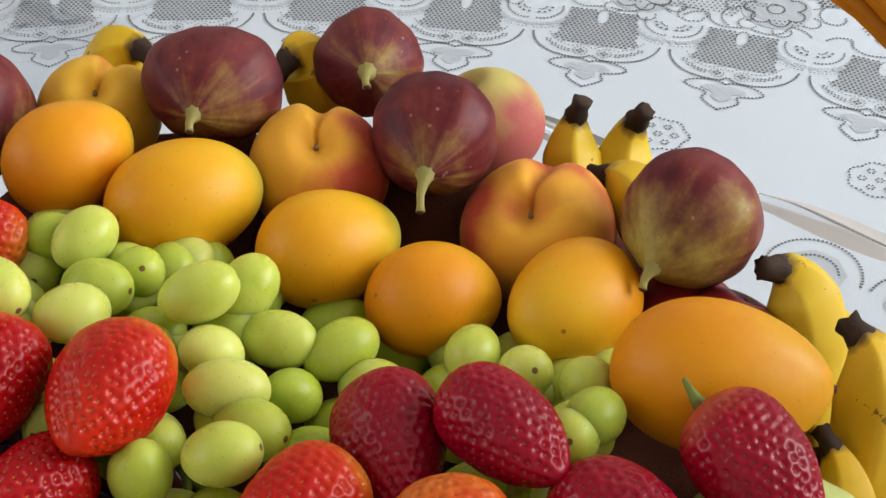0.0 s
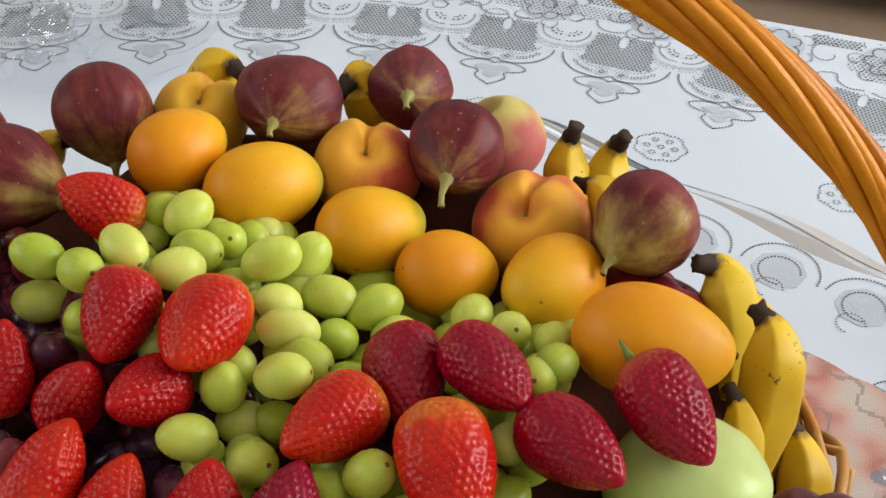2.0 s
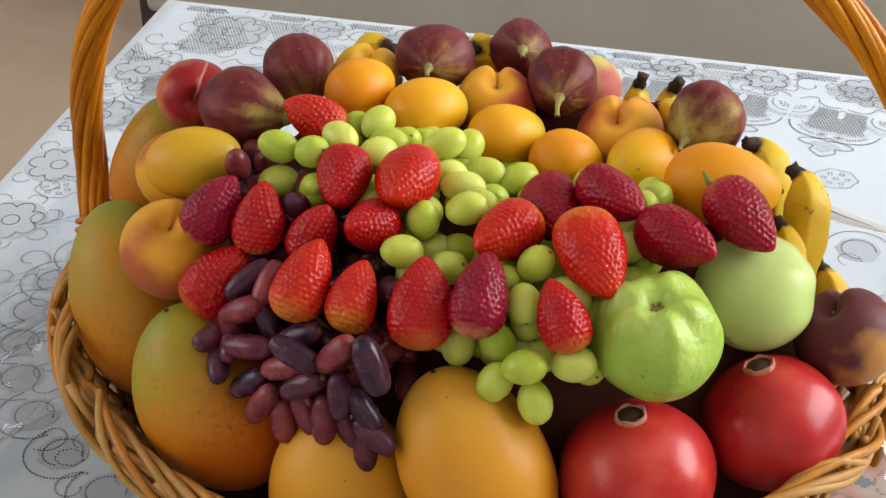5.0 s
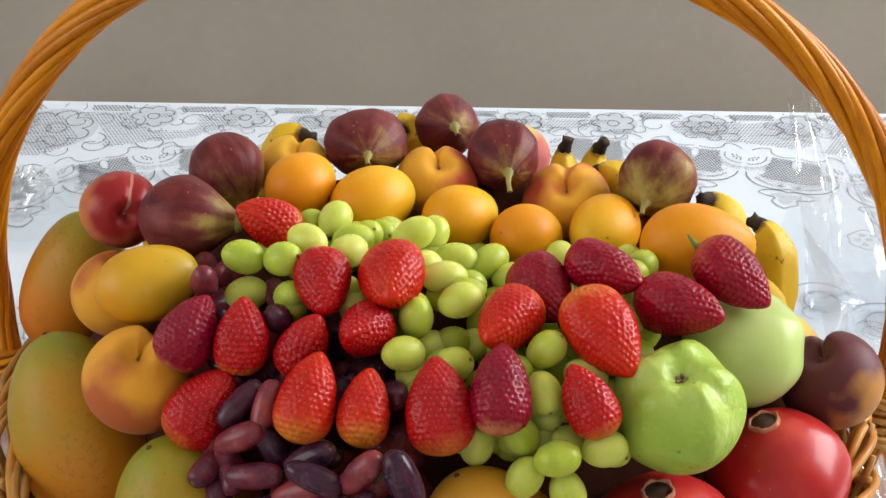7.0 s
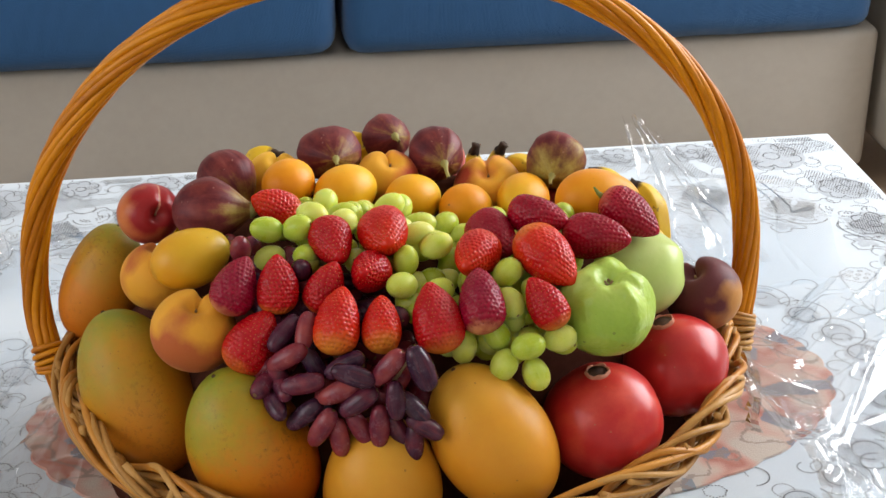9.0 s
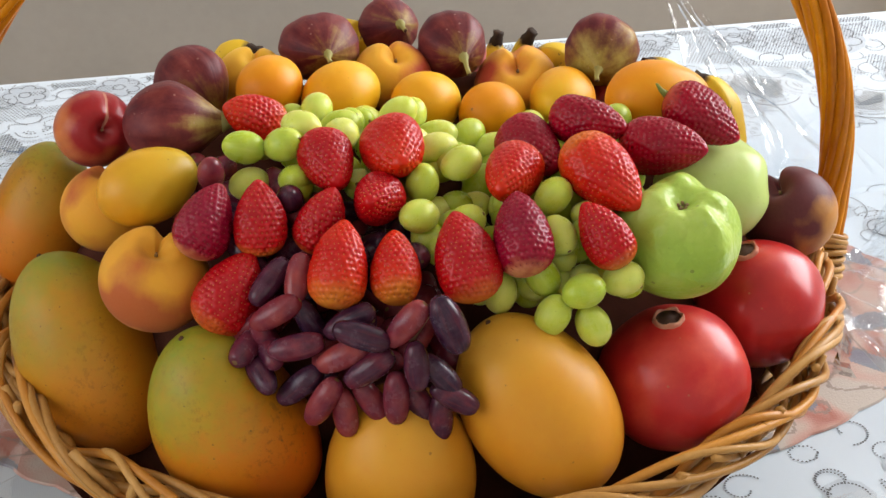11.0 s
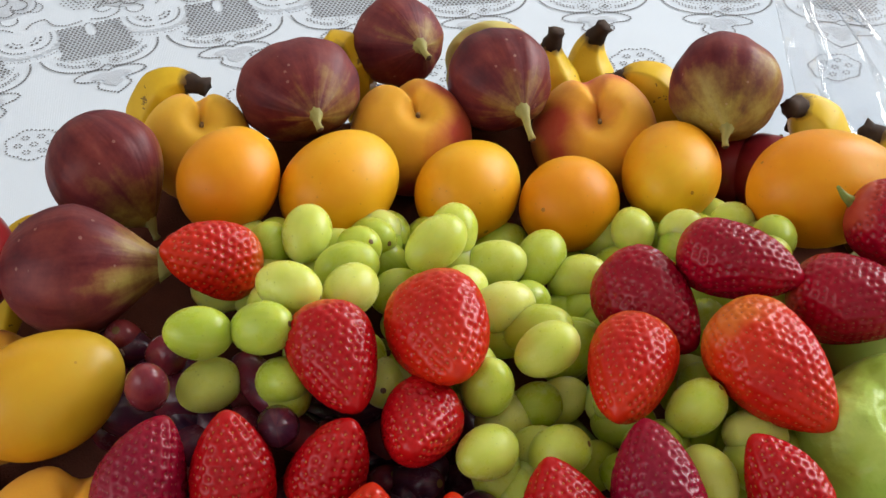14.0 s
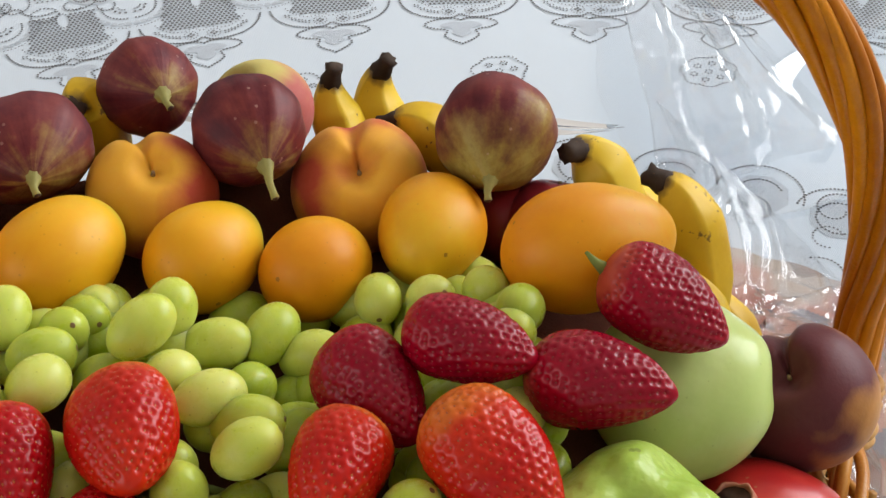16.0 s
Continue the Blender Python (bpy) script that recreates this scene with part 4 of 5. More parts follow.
grape(red_bunch, LONG_RED[2], (-0.0941, -0.0723, 0.2418), (0.11, 0.67, -0.74))
grape(red_bunch, LONG_RED[2], (-0.1311, -0.0238, 0.2405), (-0.20, 0.63, -0.75))
grape(red_bunch, LONG_RED[2], (-0.0225, -0.1091, 0.2141), (0.17, -0.95, 0.25))
grape(red_bunch, LONG_RED[1], (-0.0647, -0.1702, 0.2016), (0.93, -0.21, -0.29))
grape(red_bunch, LONG_RED[1], (-0.1016, -0.1513, 0.1860), (0.96, -0.17, 0.23))
grape(red_bunch, LONG_RED[1], (-0.0385, -0.1714, 0.2072), (0.63, -0.06, 0.78))
grape(red_bunch, LONG_RED[3], (-0.0145, -0.1780, 0.2083), (0.35, -0.14, -0.93))
grape(red_bunch, LONG_RED[0], (-0.0342, -0.1796, 0.1828), (0.05, -0.09, -1.00))
grape(red_bunch, LONG_RED[0], (-0.0202, -0.1778, 0.1736), (0.64, -0.19, -0.75))
grape(red_bunch, LONG_RED[1], (-0.0609, -0.1701, 0.1780), (0.79, -0.11, 0.60))
grape(red_bunch, LONG_RED[1], (-0.0749, -0.1606, 0.1826), (0.88, -0.14, 0.45))
grape(red_bunch, LONG_RED[1], (-0.1010, -0.1553, 0.1611), (0.74, -0.10, 0.66))
grape(red_bunch, LONG_RED[1], (-0.0889, -0.1680, 0.1566), (0.51, -0.03, 0.86))
grape(red_bunch, LONG_RED[0], (-0.0762, -0.1678, 0.1466), (0.11, -0.10, -0.99))
grape(red_bunch, LONG_RED[0], (-0.0603, -0.1668, 0.1530), (0.50, -0.17, -0.85))
grape(red_bunch, LONG_RED[1], (-0.0463, -0.1755, 0.1589), (-0.02, -0.08, -1.00))
grape(red_bunch, LONG_RED[0], (-0.0127, -0.1822, 0.1592), (0.84, -0.21, -0.51))
grape(red_bunch, LONG_RED[0], (-0.0201, -0.1767, 0.1421), (-0.03, -0.08, -1.00))
grape(red_bunch, LONG_RED[1], (-0.1110, -0.1354, 0.2010), (0.84, -0.12, 0.53))
grape(red_bunch, LONG_RED[1], (-0.0692, -0.1494, 0.1984), (0.84, -0.12, 0.53))
grape(red_bunch, LONG_RED[0], (-0.0325, -0.1699, 0.1510), (0.44, -0.16, -0.88))
grape(red_bunch, LONG_RED[0], (-0.1183, -0.1336, 0.1839), (0.31, -0.14, -0.94))
grape(red_bunch, LONG_RED[0], (-0.0914, -0.1371, 0.1938), (0.44, -0.16, -0.88))

# bananas
banana((0.089, 0.183, 0.227), (0.090, 0.168, 0.198), (0.105, 0.130, 0.170), 0.0125, "ripe yellow banana with a black tip")
banana((0.116, 0.187, 0.225), (0.111, 0.176, 0.192), (0.122, 0.135, 0.160), 0.0130, "ripe yellow banana standing behind a peach")
banana((0.105, 0.132, 0.233), (0.126, 0.119, 0.226), (0.140, 0.100, 0.195), 0.0125, "ripe yellow banana lying behind a peach")
banana((-0.095, 0.157, 0.244), (-0.116, 0.160, 0.230), (-0.132, 0.146, 0.195), 0.0130, "yellow banana behind the golden peach")
banana((-0.034, 0.148, 0.254), (-0.024, 0.160, 0.240), (-0.015, 0.150, 0.195), 0.0130, "yellow banana between two figs")
banana((0.177, 0.079, 0.244), (0.194, 0.076, 0.222), (0.204, 0.050, 0.180), 0.0135, "yellow banana with brown scratches behind the apricot")
banana((0.211, 0.059, 0.238), (0.221, 0.034, 0.212), (0.216, -0.004, 0.152), 0.0148, "long ripe yellow banana curving down beside the guava")
banana((0.205, 0.019, 0.221), (0.215, -0.002, 0.202), (0.216, -0.022, 0.166), 0.0105, "short yellow banana tucked beside the guava")
banana((0.192, 0.098, 0.215), (0.216, 0.074, 0.186), (0.230, 0.035, 0.135), 0.0140, "yellow banana at the outer side of the cluster")
banana((0.235, 0.060, 0.165), (0.248, 0.034, 0.142), (0.248, 0.004, 0.105), 0.0135, "yellow banana low against the basket rim")
banana((-0.172, 0.098, 0.222), (-0.190, 0.088, 0.206), (-0.205, 0.068, 0.170), 0.0120, "yellow banana half hidden beside the figs")

# grapes deeper in the bunches, seen in the gaps
rnd = random.Random(4)


def heap(x, y):
    """The height of the added dark mound under the fruit."""
    q = (x / 0.285) ** 2 + ((y - 0.04) / 0.18) ** 2
    back = 0.034 * math.exp(-(((y - 0.125) / 0.032) ** 2)) * max(0.0, 1 - (x / 0.17) ** 4)
    return 0.035 + 0.178 * max(0.0, 1 - q**1.6) ** 0.5 + back


def fill(bunch, meshes, count, span, drop, flat):
    """More grapes just under those that lie open."""
    seen = [ob.matrix_world.translation.copy() for ob in bunch.children]
    for i in range(count):
        x, y = rnd.uniform(*span[0]), rnd.uniform(*span[1])
        if bunch is green_bunch and x < -0.015 and y < -0.062:
            continue
        near = sorted(seen, key=lambda p: (p.x - x) ** 2 + (p.y - y) ** 2)[:3]
        z = sum(p.z for p in near) / 3 - rnd.uniform(*drop)
        grape(bunch, meshes[i % len(meshes)], (x, y, z), (rnd.uniform(-1, 1), rnd.uniform(-1, 1), rnd.uniform(-flat, flat)))


bpy.context.view_layer.update()
fill(green_bunch, GREEN, 125, ((-0.105, 0.130), (-0.12, 0.042)), (0.009, 0.022), 0.4)
fill(green_bunch, GREEN, 12, ((0.020, 0.105), (-0.128, -0.10)), (0.020, 0.032), 0.4)
fill(red_bunch, LONG_RED[:2], 34, ((-0.130, -0.005), (-0.150, -0.075)), (0.010, 0.022), 0.8)
fill(red_bunch, LONG_RED[:2], 42, ((-0.128, -0.015), (-0.118, -0.035)), (0.008, 0.018), 0.8)
fill(red_bunch, LONG_RED[1:], 18, ((-0.158, -0.112), (-0.055, 0.0)), (0.012, 0.030), 0.8)


def stalk(bunch, points, r, label):
    base = bunch.location
    v, f = tube([Vector(p) - base for p in points], r, 7)
    return link("stalk", v, f, SEPAL if bunch is green_bunch else CALYX, bunch, label)


stalk(green_bunch, [(-0.075, -0.012, 0.222), (-0.035, -0.02, 0.222), (-0.008, -0.045, 0.215), (0.025, -0.062, 0.210), (0.045, -0.095, 0.196), (0.070, -0.125, 0.172)], [0.0024, 0.0026, 0.0024, 0.0022, 0.0020, 0.0015], "thin green stalk")
stalk(green_bunch, [(-0.008, -0.045, 0.215), (-0.002, -0.058, 0.217), (0.004, -0.075, 0.210)], [0.0018, 0.0016, 0.0012], "thin green stalk")
stalk(green_bunch, [(0.025, -0.062, 0.210), (0.038, -0.045, 0.216), (0.058, -0.020, 0.212)], [0.0018, 0.0016, 0.0012], "thin green stalk")
stalk(red_bunch, [(-0.105, -0.085, 0.19), (-0.06, -0.12, 0.182), (-0.035, -0.145, 0.172), (-0.03, -0.16, 0.15)], [0.0020, 0.0022, 0.0020, 0.0015], "thin brown-green stalk")
stalk(red_bunch, [(-0.035, -0.145, 0.172), (-0.022, -0.142, 0.190), (-0.016, -0.138, 0.196)], [0.0016, 0.0014, 0.0010], "thin brown-green stalk")

# added mound under the fruit; its dark brown stands in for shade in gaps
n_mound, verts, faces = 44, [], []
for i in range(n_mound + 1):
    for j in range(n_mound):
        q, t = i / n_mound, 2 * math.pi * j / n_mound
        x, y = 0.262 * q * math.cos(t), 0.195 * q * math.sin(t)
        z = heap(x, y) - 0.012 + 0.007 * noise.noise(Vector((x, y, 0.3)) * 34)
        verts.append((x - 0.004, y + 0.002, z if i < n_mound else 0.03))
for i in range(n_mound):
    for j in range(n_mound):
        k = (j + 1) % n_mound
        faces.append((i * n_mound + j, i * n_mound + k, (i + 1) * n_mound + k, (i + 1) * n_mound + j))
tagged(link("packing_paper", verts, faces, GAP_SHADE), "added dark brown mound standing in for shade between the fruit", "packing paper", kind="stuff")

# ---- basket ----
basket = tagged(new("wicker_basket"), "oval honey-coloured wicker basket with a tall arched handle", "basket")
TURN = -0.065


def rim_point(t, grow=0.0, lift=0.0):
    """A point of the oval rim, at the angle t."""
    x, y = (0.283 + grow) * math.cos(t), (0.226 + grow) * math.sin(t)
    z = 0.086 + 0.30 * (0.293 * math.cos(t)) ** 2 + lift
    return Vector((-0.005 + x * math.cos(TURN) - y * math.sin(TURN), 0.002 + x * math.sin(TURN) + y * math.cos(TURN), z))


def base_point(t, q=1.0, z=0.006):
    x, y = 0.235 * q * math.cos(t), 0.168 * q * math.sin(t)
    return Vector((-0.009 + x * math.cos(TURN) - y * math.sin(TURN), 0.002 + x * math.sin(TURN) + y * math.cos(TURN), z))


def ring(name, path, r, material, label="", sides=7):
    v, f = tube(path, r, sides, False)
    n = len(path)
    f = list(f) + [((n - 1) * sides + j, (n - 1) * sides + (j + 1) % sides, (j + 1) % sides, j) for j in range(sides)]
    return link(name, v, f, material, basket, label)


rnd = random.Random(11)
# loose twisted twigs of the border
for k in range(8):
    ph, lobes = rnd.uniform(0, 6.28), (5, 7, 6, 9, 8, 6, 7, 10)[k]
    path = []
    for i in range(200):
        t = 2 * math.pi * i / 200
        w = lobes * t + ph + 0.6 * math.sin(t * 3 + k)
        path.append(rim_point(t, 0.003 + 0.010 * math.sin(w) + 0.002 * noise.noise(Vector((i * 0.11, k, 4))), 0.002 + 0.015 * math.cos(w) + 0.003 * noise.noise(Vector((i * 0.13, k, 0)))))
    ring("rim_twig", path, rnd.uniform(0.0027, 0.0035), TWIG if k % 3 else HONEY_PALE)
# slanting twigs that leave the border downwards
for k in range(52):
    t = 2 * math.pi * (k + 0.3 * math.sin(k * 2.7)) / 52
    lean = 0.26 + 0.05 * math.sin(k * 1.9) if k % 3 else -0.10
    path = []
    for i in range(9):
        s = i / 8
        a, b = rim_point(t + lean * s, 0.010 + 0.008 * math.sin(math.pi * s), 0.014 - 0.02 * s), base_point(t + lean * 1.4)
        path.append(a.lerp(b, s**1.2))
    v, f = tube(path, rnd.uniform(0.0026, 0.0034), 6)
    link("stake", v, f, TWIG, basket)
# woven rows
for row in range(11):
    s = (row + 0.7) / 12
    path = []
    for i in range(256):
        t = 2 * math.pi * i / 256
        p = base_point(t).lerp(rim_point(t), s)
        out = Vector((p.x, p.y * 1.3, 0)).normalized()
        path.append(p + out * (0.0042 * math.sin(32 * t + math.pi * row)))
    ring("weaver", path, 0.0038, TWIG, sides=6)
bm = bmesh.new()
bmesh.ops.create_cone(bm, cap_ends=True, segments=72, radius1=1, radius2=1.02, depth=0.006)
for p in bm.verts:
    p.co = base_point(math.atan2(p.co.y, p.co.x), p.co.xy.length, 0.004 + p.co.z)
part("base", bm, TWIG, basket)


def arch(s):
    """The handle's middle line: s from 0 (right foot) to 1 (left foot)."""
    t = math.pi * min(max(s, 0.0), 1.0)
    c, q = math.cos(t), max(0.0, math.sin(t))
    u, v = 0.317 * math.copysign(abs(c) ** 0.921, c), 0.320 * q**0.921
    lean = -0.089 * v
    return Vector((-0.001 + u * math.cos(TURN) - lean * math.sin(TURN), 0.062 + u * math.sin(TURN) + lean * math.cos(TURN), 0.133 + v))


def handle_line(n):
    pts = [arch(i / n) for i in range(n + 1)]
    right = [pts[0] + Vector((-0.004, -0.012, -0.020)), pts[0] + Vector((-0.012, -0.028, -0.042)), pts[0] + Vector((-0.034, -0.040, -0.085))]
    left = [pts[-1] + Vector((0.003, -0.018, -0.018)), pts[-1] + Vector((0.012, -0.040, -0.040)), pts[-1] + Vector((0.034, -0.052, -0.083))]
    return list(reversed(right)) + pts + left


line = handle_line(110)
for k in range(3):
    line = [line[0]] + [(line[i - 1] + 2 * line[i] + line[i + 1]) / 4 for i in range(1, len(line) - 1)] + [line[-1]]
for k in range(11):
    path, radii = [], []
    for i, p in enumerate(line):
        ahead = (line[min(i + 1, len(line) - 1)] - line[max(i - 1, 0)]).normalized()
        across = Vector((0, 1, 0)) - ahead * ahead.y
        across.normalize()
        other = ahead.cross(across)
        s = i / (len(line) - 1)
        turn = 2 * math.pi * k / 10 + 5.2 * math.pi * s + 0.25 * noise.noise(Vector((s * 6, k * 3.7, 0)))
        out = (0.0088 + 0.0012 * noise.noise(Vector((s * 9, k * 5.1, 2)))) if k < 10 else 0.0
        path.append(p + out * (math.cos(turn) * across + math.sin(turn) * other))
        radii.append(0.0037 if k < 10 else 0.007)
    v, f = tube(path, radii, 8)
    link("handle_rod", v, f, HONEY, basket, "varnished honey-brown handle rod")


def binding(at, axis, count, r):
    z = Vector(axis).normalized()
    x = z.orthogonal().normalized()
    y = z.cross(x)
    for k in range(count):
        path = []
        for i in range(28):
            t = 2 * math.pi * i / 28
            path.append(Vector(at) + z * (0.0048 * (k - count / 2) + 0.002 * math.sin(t + k)) + (r + 0.0006 * (k % 2)) * (math.cos(t) * x + math.sin(t) * y))
        ring("binding", path, 0.0025, HONEY if at[0] < 0 else TWIG, sides=6)


binding((-0.306, 0.055, 0.108), (-0.2, 0.5, 1), 5, 0.0148)
binding((0.304, 0.020, 0.105), (0.2, 0.4, 1), 7, 0.0150)

# ---- cellophane wrap ----
crease_rnd = random.Random(21)


def sheet(label, corner, along, across, lift, facets, stretch, turn, steep, ridges):
    """A clear sheet crumpled into flat facets that meet in long straight creases."""
    a, b, c = np.array(along), np.array(across), np.array(corner)
    la, lb = np.linalg.norm(a), np.linalg.norm(b)
    nu, nv = max(8, int(la / 0.0024)), max(8, int(lb / 0.0024))
    u, w = np.meshgrid(np.linspace(0, 1, nu + 1), np.linspace(0, 1, nv + 1), indexing="ij")
    p = c + u[..., None] * a + w[..., None] * b
    h = lift(u, w)
    ct, st = math.cos(turn), math.sin(turn)
    q = np.stack([(p[..., 0] * ct + p[..., 1] * st) / stretch, -p[..., 0] * st + p[..., 1] * ct], -1)

    def cells(count):
        best = np.full(u.shape, 9.0)
        for _ in range(count):
            at = c + a * crease_rnd.uniform(-0.1, 1.1) + b * crease_rnd.uniform(-0.1, 1.1)
            site = ((at[0] * ct + at[1] * st) / stretch, -at[0] * st + at[1] * ct)
            best = np.minimum(best, (q[..., 0] - site[0]) ** 2 + (q[..., 1] - site[1]) ** 2)
        return best

    h = h + np.clip(steep * (cells(facets) - cells(facets)), -0.012, 0.014)
    for _ in range(ridges):
        at = c + a * crease_rnd.random() + b * crease_rnd.random()
        t = turn + crease_rnd.gauss(0, 0.5)
        reach, wide = crease_rnd.uniform(0.04, 0.19), crease_rnd.uniform(0.0020, 0.0036)
        s0 = (p[..., 0] - at[0]) * math.cos(t) + (p[..., 1] - at[1]) * math.sin(t)
        d = -(p[..., 0] - at[0]) * math.sin(t) + (p[..., 1] - at[1]) * math.cos(t)
        h = h + crease_rnd.uniform(0.5, 1.5) * wide * np.exp(-((d / wide) ** 2)) * np.clip(1 - (s0 / reach) ** 2, 0, 1)
    # an uneven cut edge
    p = p + np.stack([0.006 * np.sin(9 * w + 3 * u), 0.006 * np.sin(11 * u + 2 * w), np.zeros_like(u)], -1)
    p[..., 2] = np.maximum(0.0032, p[..., 2] + h)
    k = np.arange((nu + 1) * (nv + 1)).reshape(nu + 1, nv + 1)
    o, e = k[:-1, :-1].ravel(), k[1:, :-1].ravel()
    faces = np.concatenate([np.stack([o, e, e + 1], 1), np.stack([o, e + 1, o + 1], 1)])
    ob = link("cellophane_wrap", p.reshape(-1, 3), faces.tolist(), CELLOPHANE)
    ob.visible_shadow = False
    return tagged(ob, label, "cellophane", "clear wrapping round the basket")


def low(u, w):
    return 0.006 + 0.014 * np.sin(np.pi * u) * np.sin(np.pi * w)


sheet("crumpled clear cellophane spread beside the basket", (0.290, -0.24, 0.0), (0.31, 0.0, 0.0), (0.0, 0.50, 0.0), lambda u, w: 0.085 * np.clip(1 - u * 3.0, 0, 1) + low(u, w), 15, 3.8, 0.80, 4.2, 76)
sheet("clear cellophane lying behind the handle", (0.290, 0.25, 0.0), (0.24, 0.02, 0.0), (0.04, 0.27, 0.0), low, 7, 3.0, 1.2, 1.8, 5)
sheet("clear cellophane lying along the basket's side", (-0.45, -0.20, 0.0), (0.16, 0.0, 0.0), (0.0, 0.48, 0.0), lambda u, w: 0.07 * np.clip(u - 0.5, 0, 1) + 0.6 * low(u, w), 13, 3.0, 1.1, 5.0, 40)
sheet("clear cellophane under the front of the basket", (-0.28, -0.34, 0.0), (0.60, 0.0, 0.0), (0.0, 0.14, 0.0), lambda u, w: 0.06 * w + low(u, w), 20, 2.6, 0.6, 5.5, 50)
sheet("narrow flat edge of clear cellophane behind the bananas", (-0.02, 0.478, 0.0), (0.33, -0.104, 0.0), (-0.004, -0.013, 0.0), lambda u, w: 0.001 + 0.005 * np.sin(np.pi * w), 2, 2.0, -0.3, 0.3, 0)


def standing_fold(label, foot0, foot1, peak0, peak1, pleats, deep):
    """A gathered end of the wrap that stands up in narrow pleats."""
    foot0, foot1, peak0, peak1 = Vector(foot0), Vector(foot1), Vector(peak0), Vector(peak1)
    out = (foot1 - foot0).cross(peak0 - foot0).normalized()
    nu, nv, verts, faces = pleats * 6, 26, [], []
    for i in range(nu + 1):
        for j in range(nv + 1):
            u, w = i / nu, j / nv
            saw = abs((u * pleats + 0.35 * math.sin(3 * w + 5 * u)) % 1 - 0.5) * 2 - 0.5
            top = 1 - 0.05 * (1 + math.sin(u * 7.3 + 0.4)) * w
            p = foot0.lerp(foot1, u).lerp(peak0.lerp(peak1, u), w * top)
            verts.append(p + out * (deep * saw * (1 - 0.55 * w) + 0.012 * math.sin(3.4 * w + 2 * u) + 0.006 * noise.noise(Vector((u * 4, w * 5, 2)))))
    for i in range(nu):
        for j in range(nv):
            o = i * (nv + 1) + j
            faces += [(o, o + nv + 1, o + nv + 2), (o, o + nv + 2, o + 1)]
    ob = link("cellophane_wrap", verts, faces, CELLOPHANE, None, "", False)
    ob.visible_shadow = False
    return tagged(ob, label, "cellophane", "clear wrapping round the basket")


sheet("small crumpled piece of clear cellophane behind the figs", (-0.46, 0.37, 0.0), (0.16, 0.02, 0.0), (0.03, 0.13, 0.0), low, 9, 2.0, 1.3, 5.0, 10)
standing_fold("small glossy fold of clear cellophane on the lace cloth", (-0.415, 0.415, 0.006), (-0.375, 0.425, 0.006), (-0.405, 0.455, 0.050), (-0.382, 0.458, 0.044), 3, 0.006)
standing_fold("pleated fold of clear cellophane standing up behind the handle", (0.310, 0.285, 0.006), (0.450, 0.315, 0.006), (0.292, 0.405, 0.172), (0.338, 0.425, 0.140), 4, 0.017)
standing_fold("low gathered fold of clear cellophane beside the rim", (0.318, -0.02, 0.010), (0.345, 0.17, 0.010), (0.296, 0.02, 0.110), (0.312, 0.12, 0.090), 5, 0.016)

# ---- table and lace cloth ----
X0, X1, Y0, Y1 = -0.512, 0.655, -0.46, 0.668
table = tagged(new("coffee_table"), "low dark wooden coffee table under a lace cloth", "table")
table.location = ((X0 + X1) / 2, (Y0 + Y1) / 2, FLOOR)
top = rounded_box("tabletop", (X1 - X0 - 0.01, Y1 - Y0 - 0.01, 0.035), 0.004, DARK_WOOD, table)
top.location = (0, 0, -FLOOR - 0.0265)
for sx in (-1, 1):
    for sy in (-1, 1):
        leg = rounded_box("leg", (0.06, 0.06, -FLOOR - 0.044), 0.006, DARK_WOOD, table)
        leg.location = (sx * 0.50, sy * 0.48, (-FLOOR - 0.044) / 2)

bm = bmesh.new()
nx, ny = 60, 56
grid = [[None] * (ny + 5) for _ in range(nx + 5)]
for i in range(nx + 5):
    for j in range(ny + 5):
        u, w = min(max(i - 2, 0), nx) / nx, min(max(j - 2, 0), ny) / ny
        x, y, z = X0 + (X1 - X0) * u, Y0 + (Y1 - Y0) * w, -0.0002
        drop = max(2 - i, i - nx - 2, 2 - j, j - ny - 2, 0)
        if drop:
            x += (0.003 if i > nx + 2 else -0.003 if i < 2 else 0)
            y += (0.003 if j > ny + 2 else -0.003 if j < 2 else 0)
            z = (-0.003, -0.034)[drop - 1]
        grid[i][j] = bm.verts.new((x, y, z))
for i in range(nx + 4):
    for j in range(ny + 4):
        bm.faces.new((grid[i][j], grid[i + 1][j], grid[i + 1][j + 1], grid[i][j + 1]))
bm.normal_update()
under = {v: bm.verts.new((v.co.x, v.co.y, v.co.z - 0.0012)) if v.co.z > -0.001 else bm.verts.new((v.co.x * 0.998, v.co.y * 0.998, v.co.z)) for v in bm.verts[:]}
for f in bm.faces[:]:
    bm.faces.new([under[v] for v in reversed(f.verts)])
edge = [grid[i][0] for i in range(nx + 4)] + [grid[nx + 4][j] for j in range(ny + 4)] + [grid[i][ny + 4] for i in range(nx + 4, 0, -1)] + [grid[0][j] for j in range(ny + 4, 0, -1)]
for a, b in zip(edge, edge[1:] + edge[:1]):
    bm.faces.new((b, a, under[a], under[b]))
bm.normal_update()
cloth = tagged(part("tablecloth", bm, LINEN, None, "", True), "white lace tablecloth with flower and scallop openwork", "tablecloth")

MAT_C, MAT_A, MAT_B = (0.045, 0.10), 0.385, 0.205


def in_mat(x, y, grow=0.0):
    return ((x - MAT_C[0]) / (MAT_A + grow)) ** 2 + ((y - MAT_C[1]) / (MAT_B + grow)) ** 2 < 1


holes, sheers = [], []


def free(x, y):
    return X0 + 0.006 < x < X1 - 0.006 and Y0 + 0.006 < y < Y1 - 0.006 and not in_mat(x, y, 0.004)


def dot(x, y, r, turn=0.0):
    if free(x, y):
        holes.append((x, y, 1.05 * r, turn))


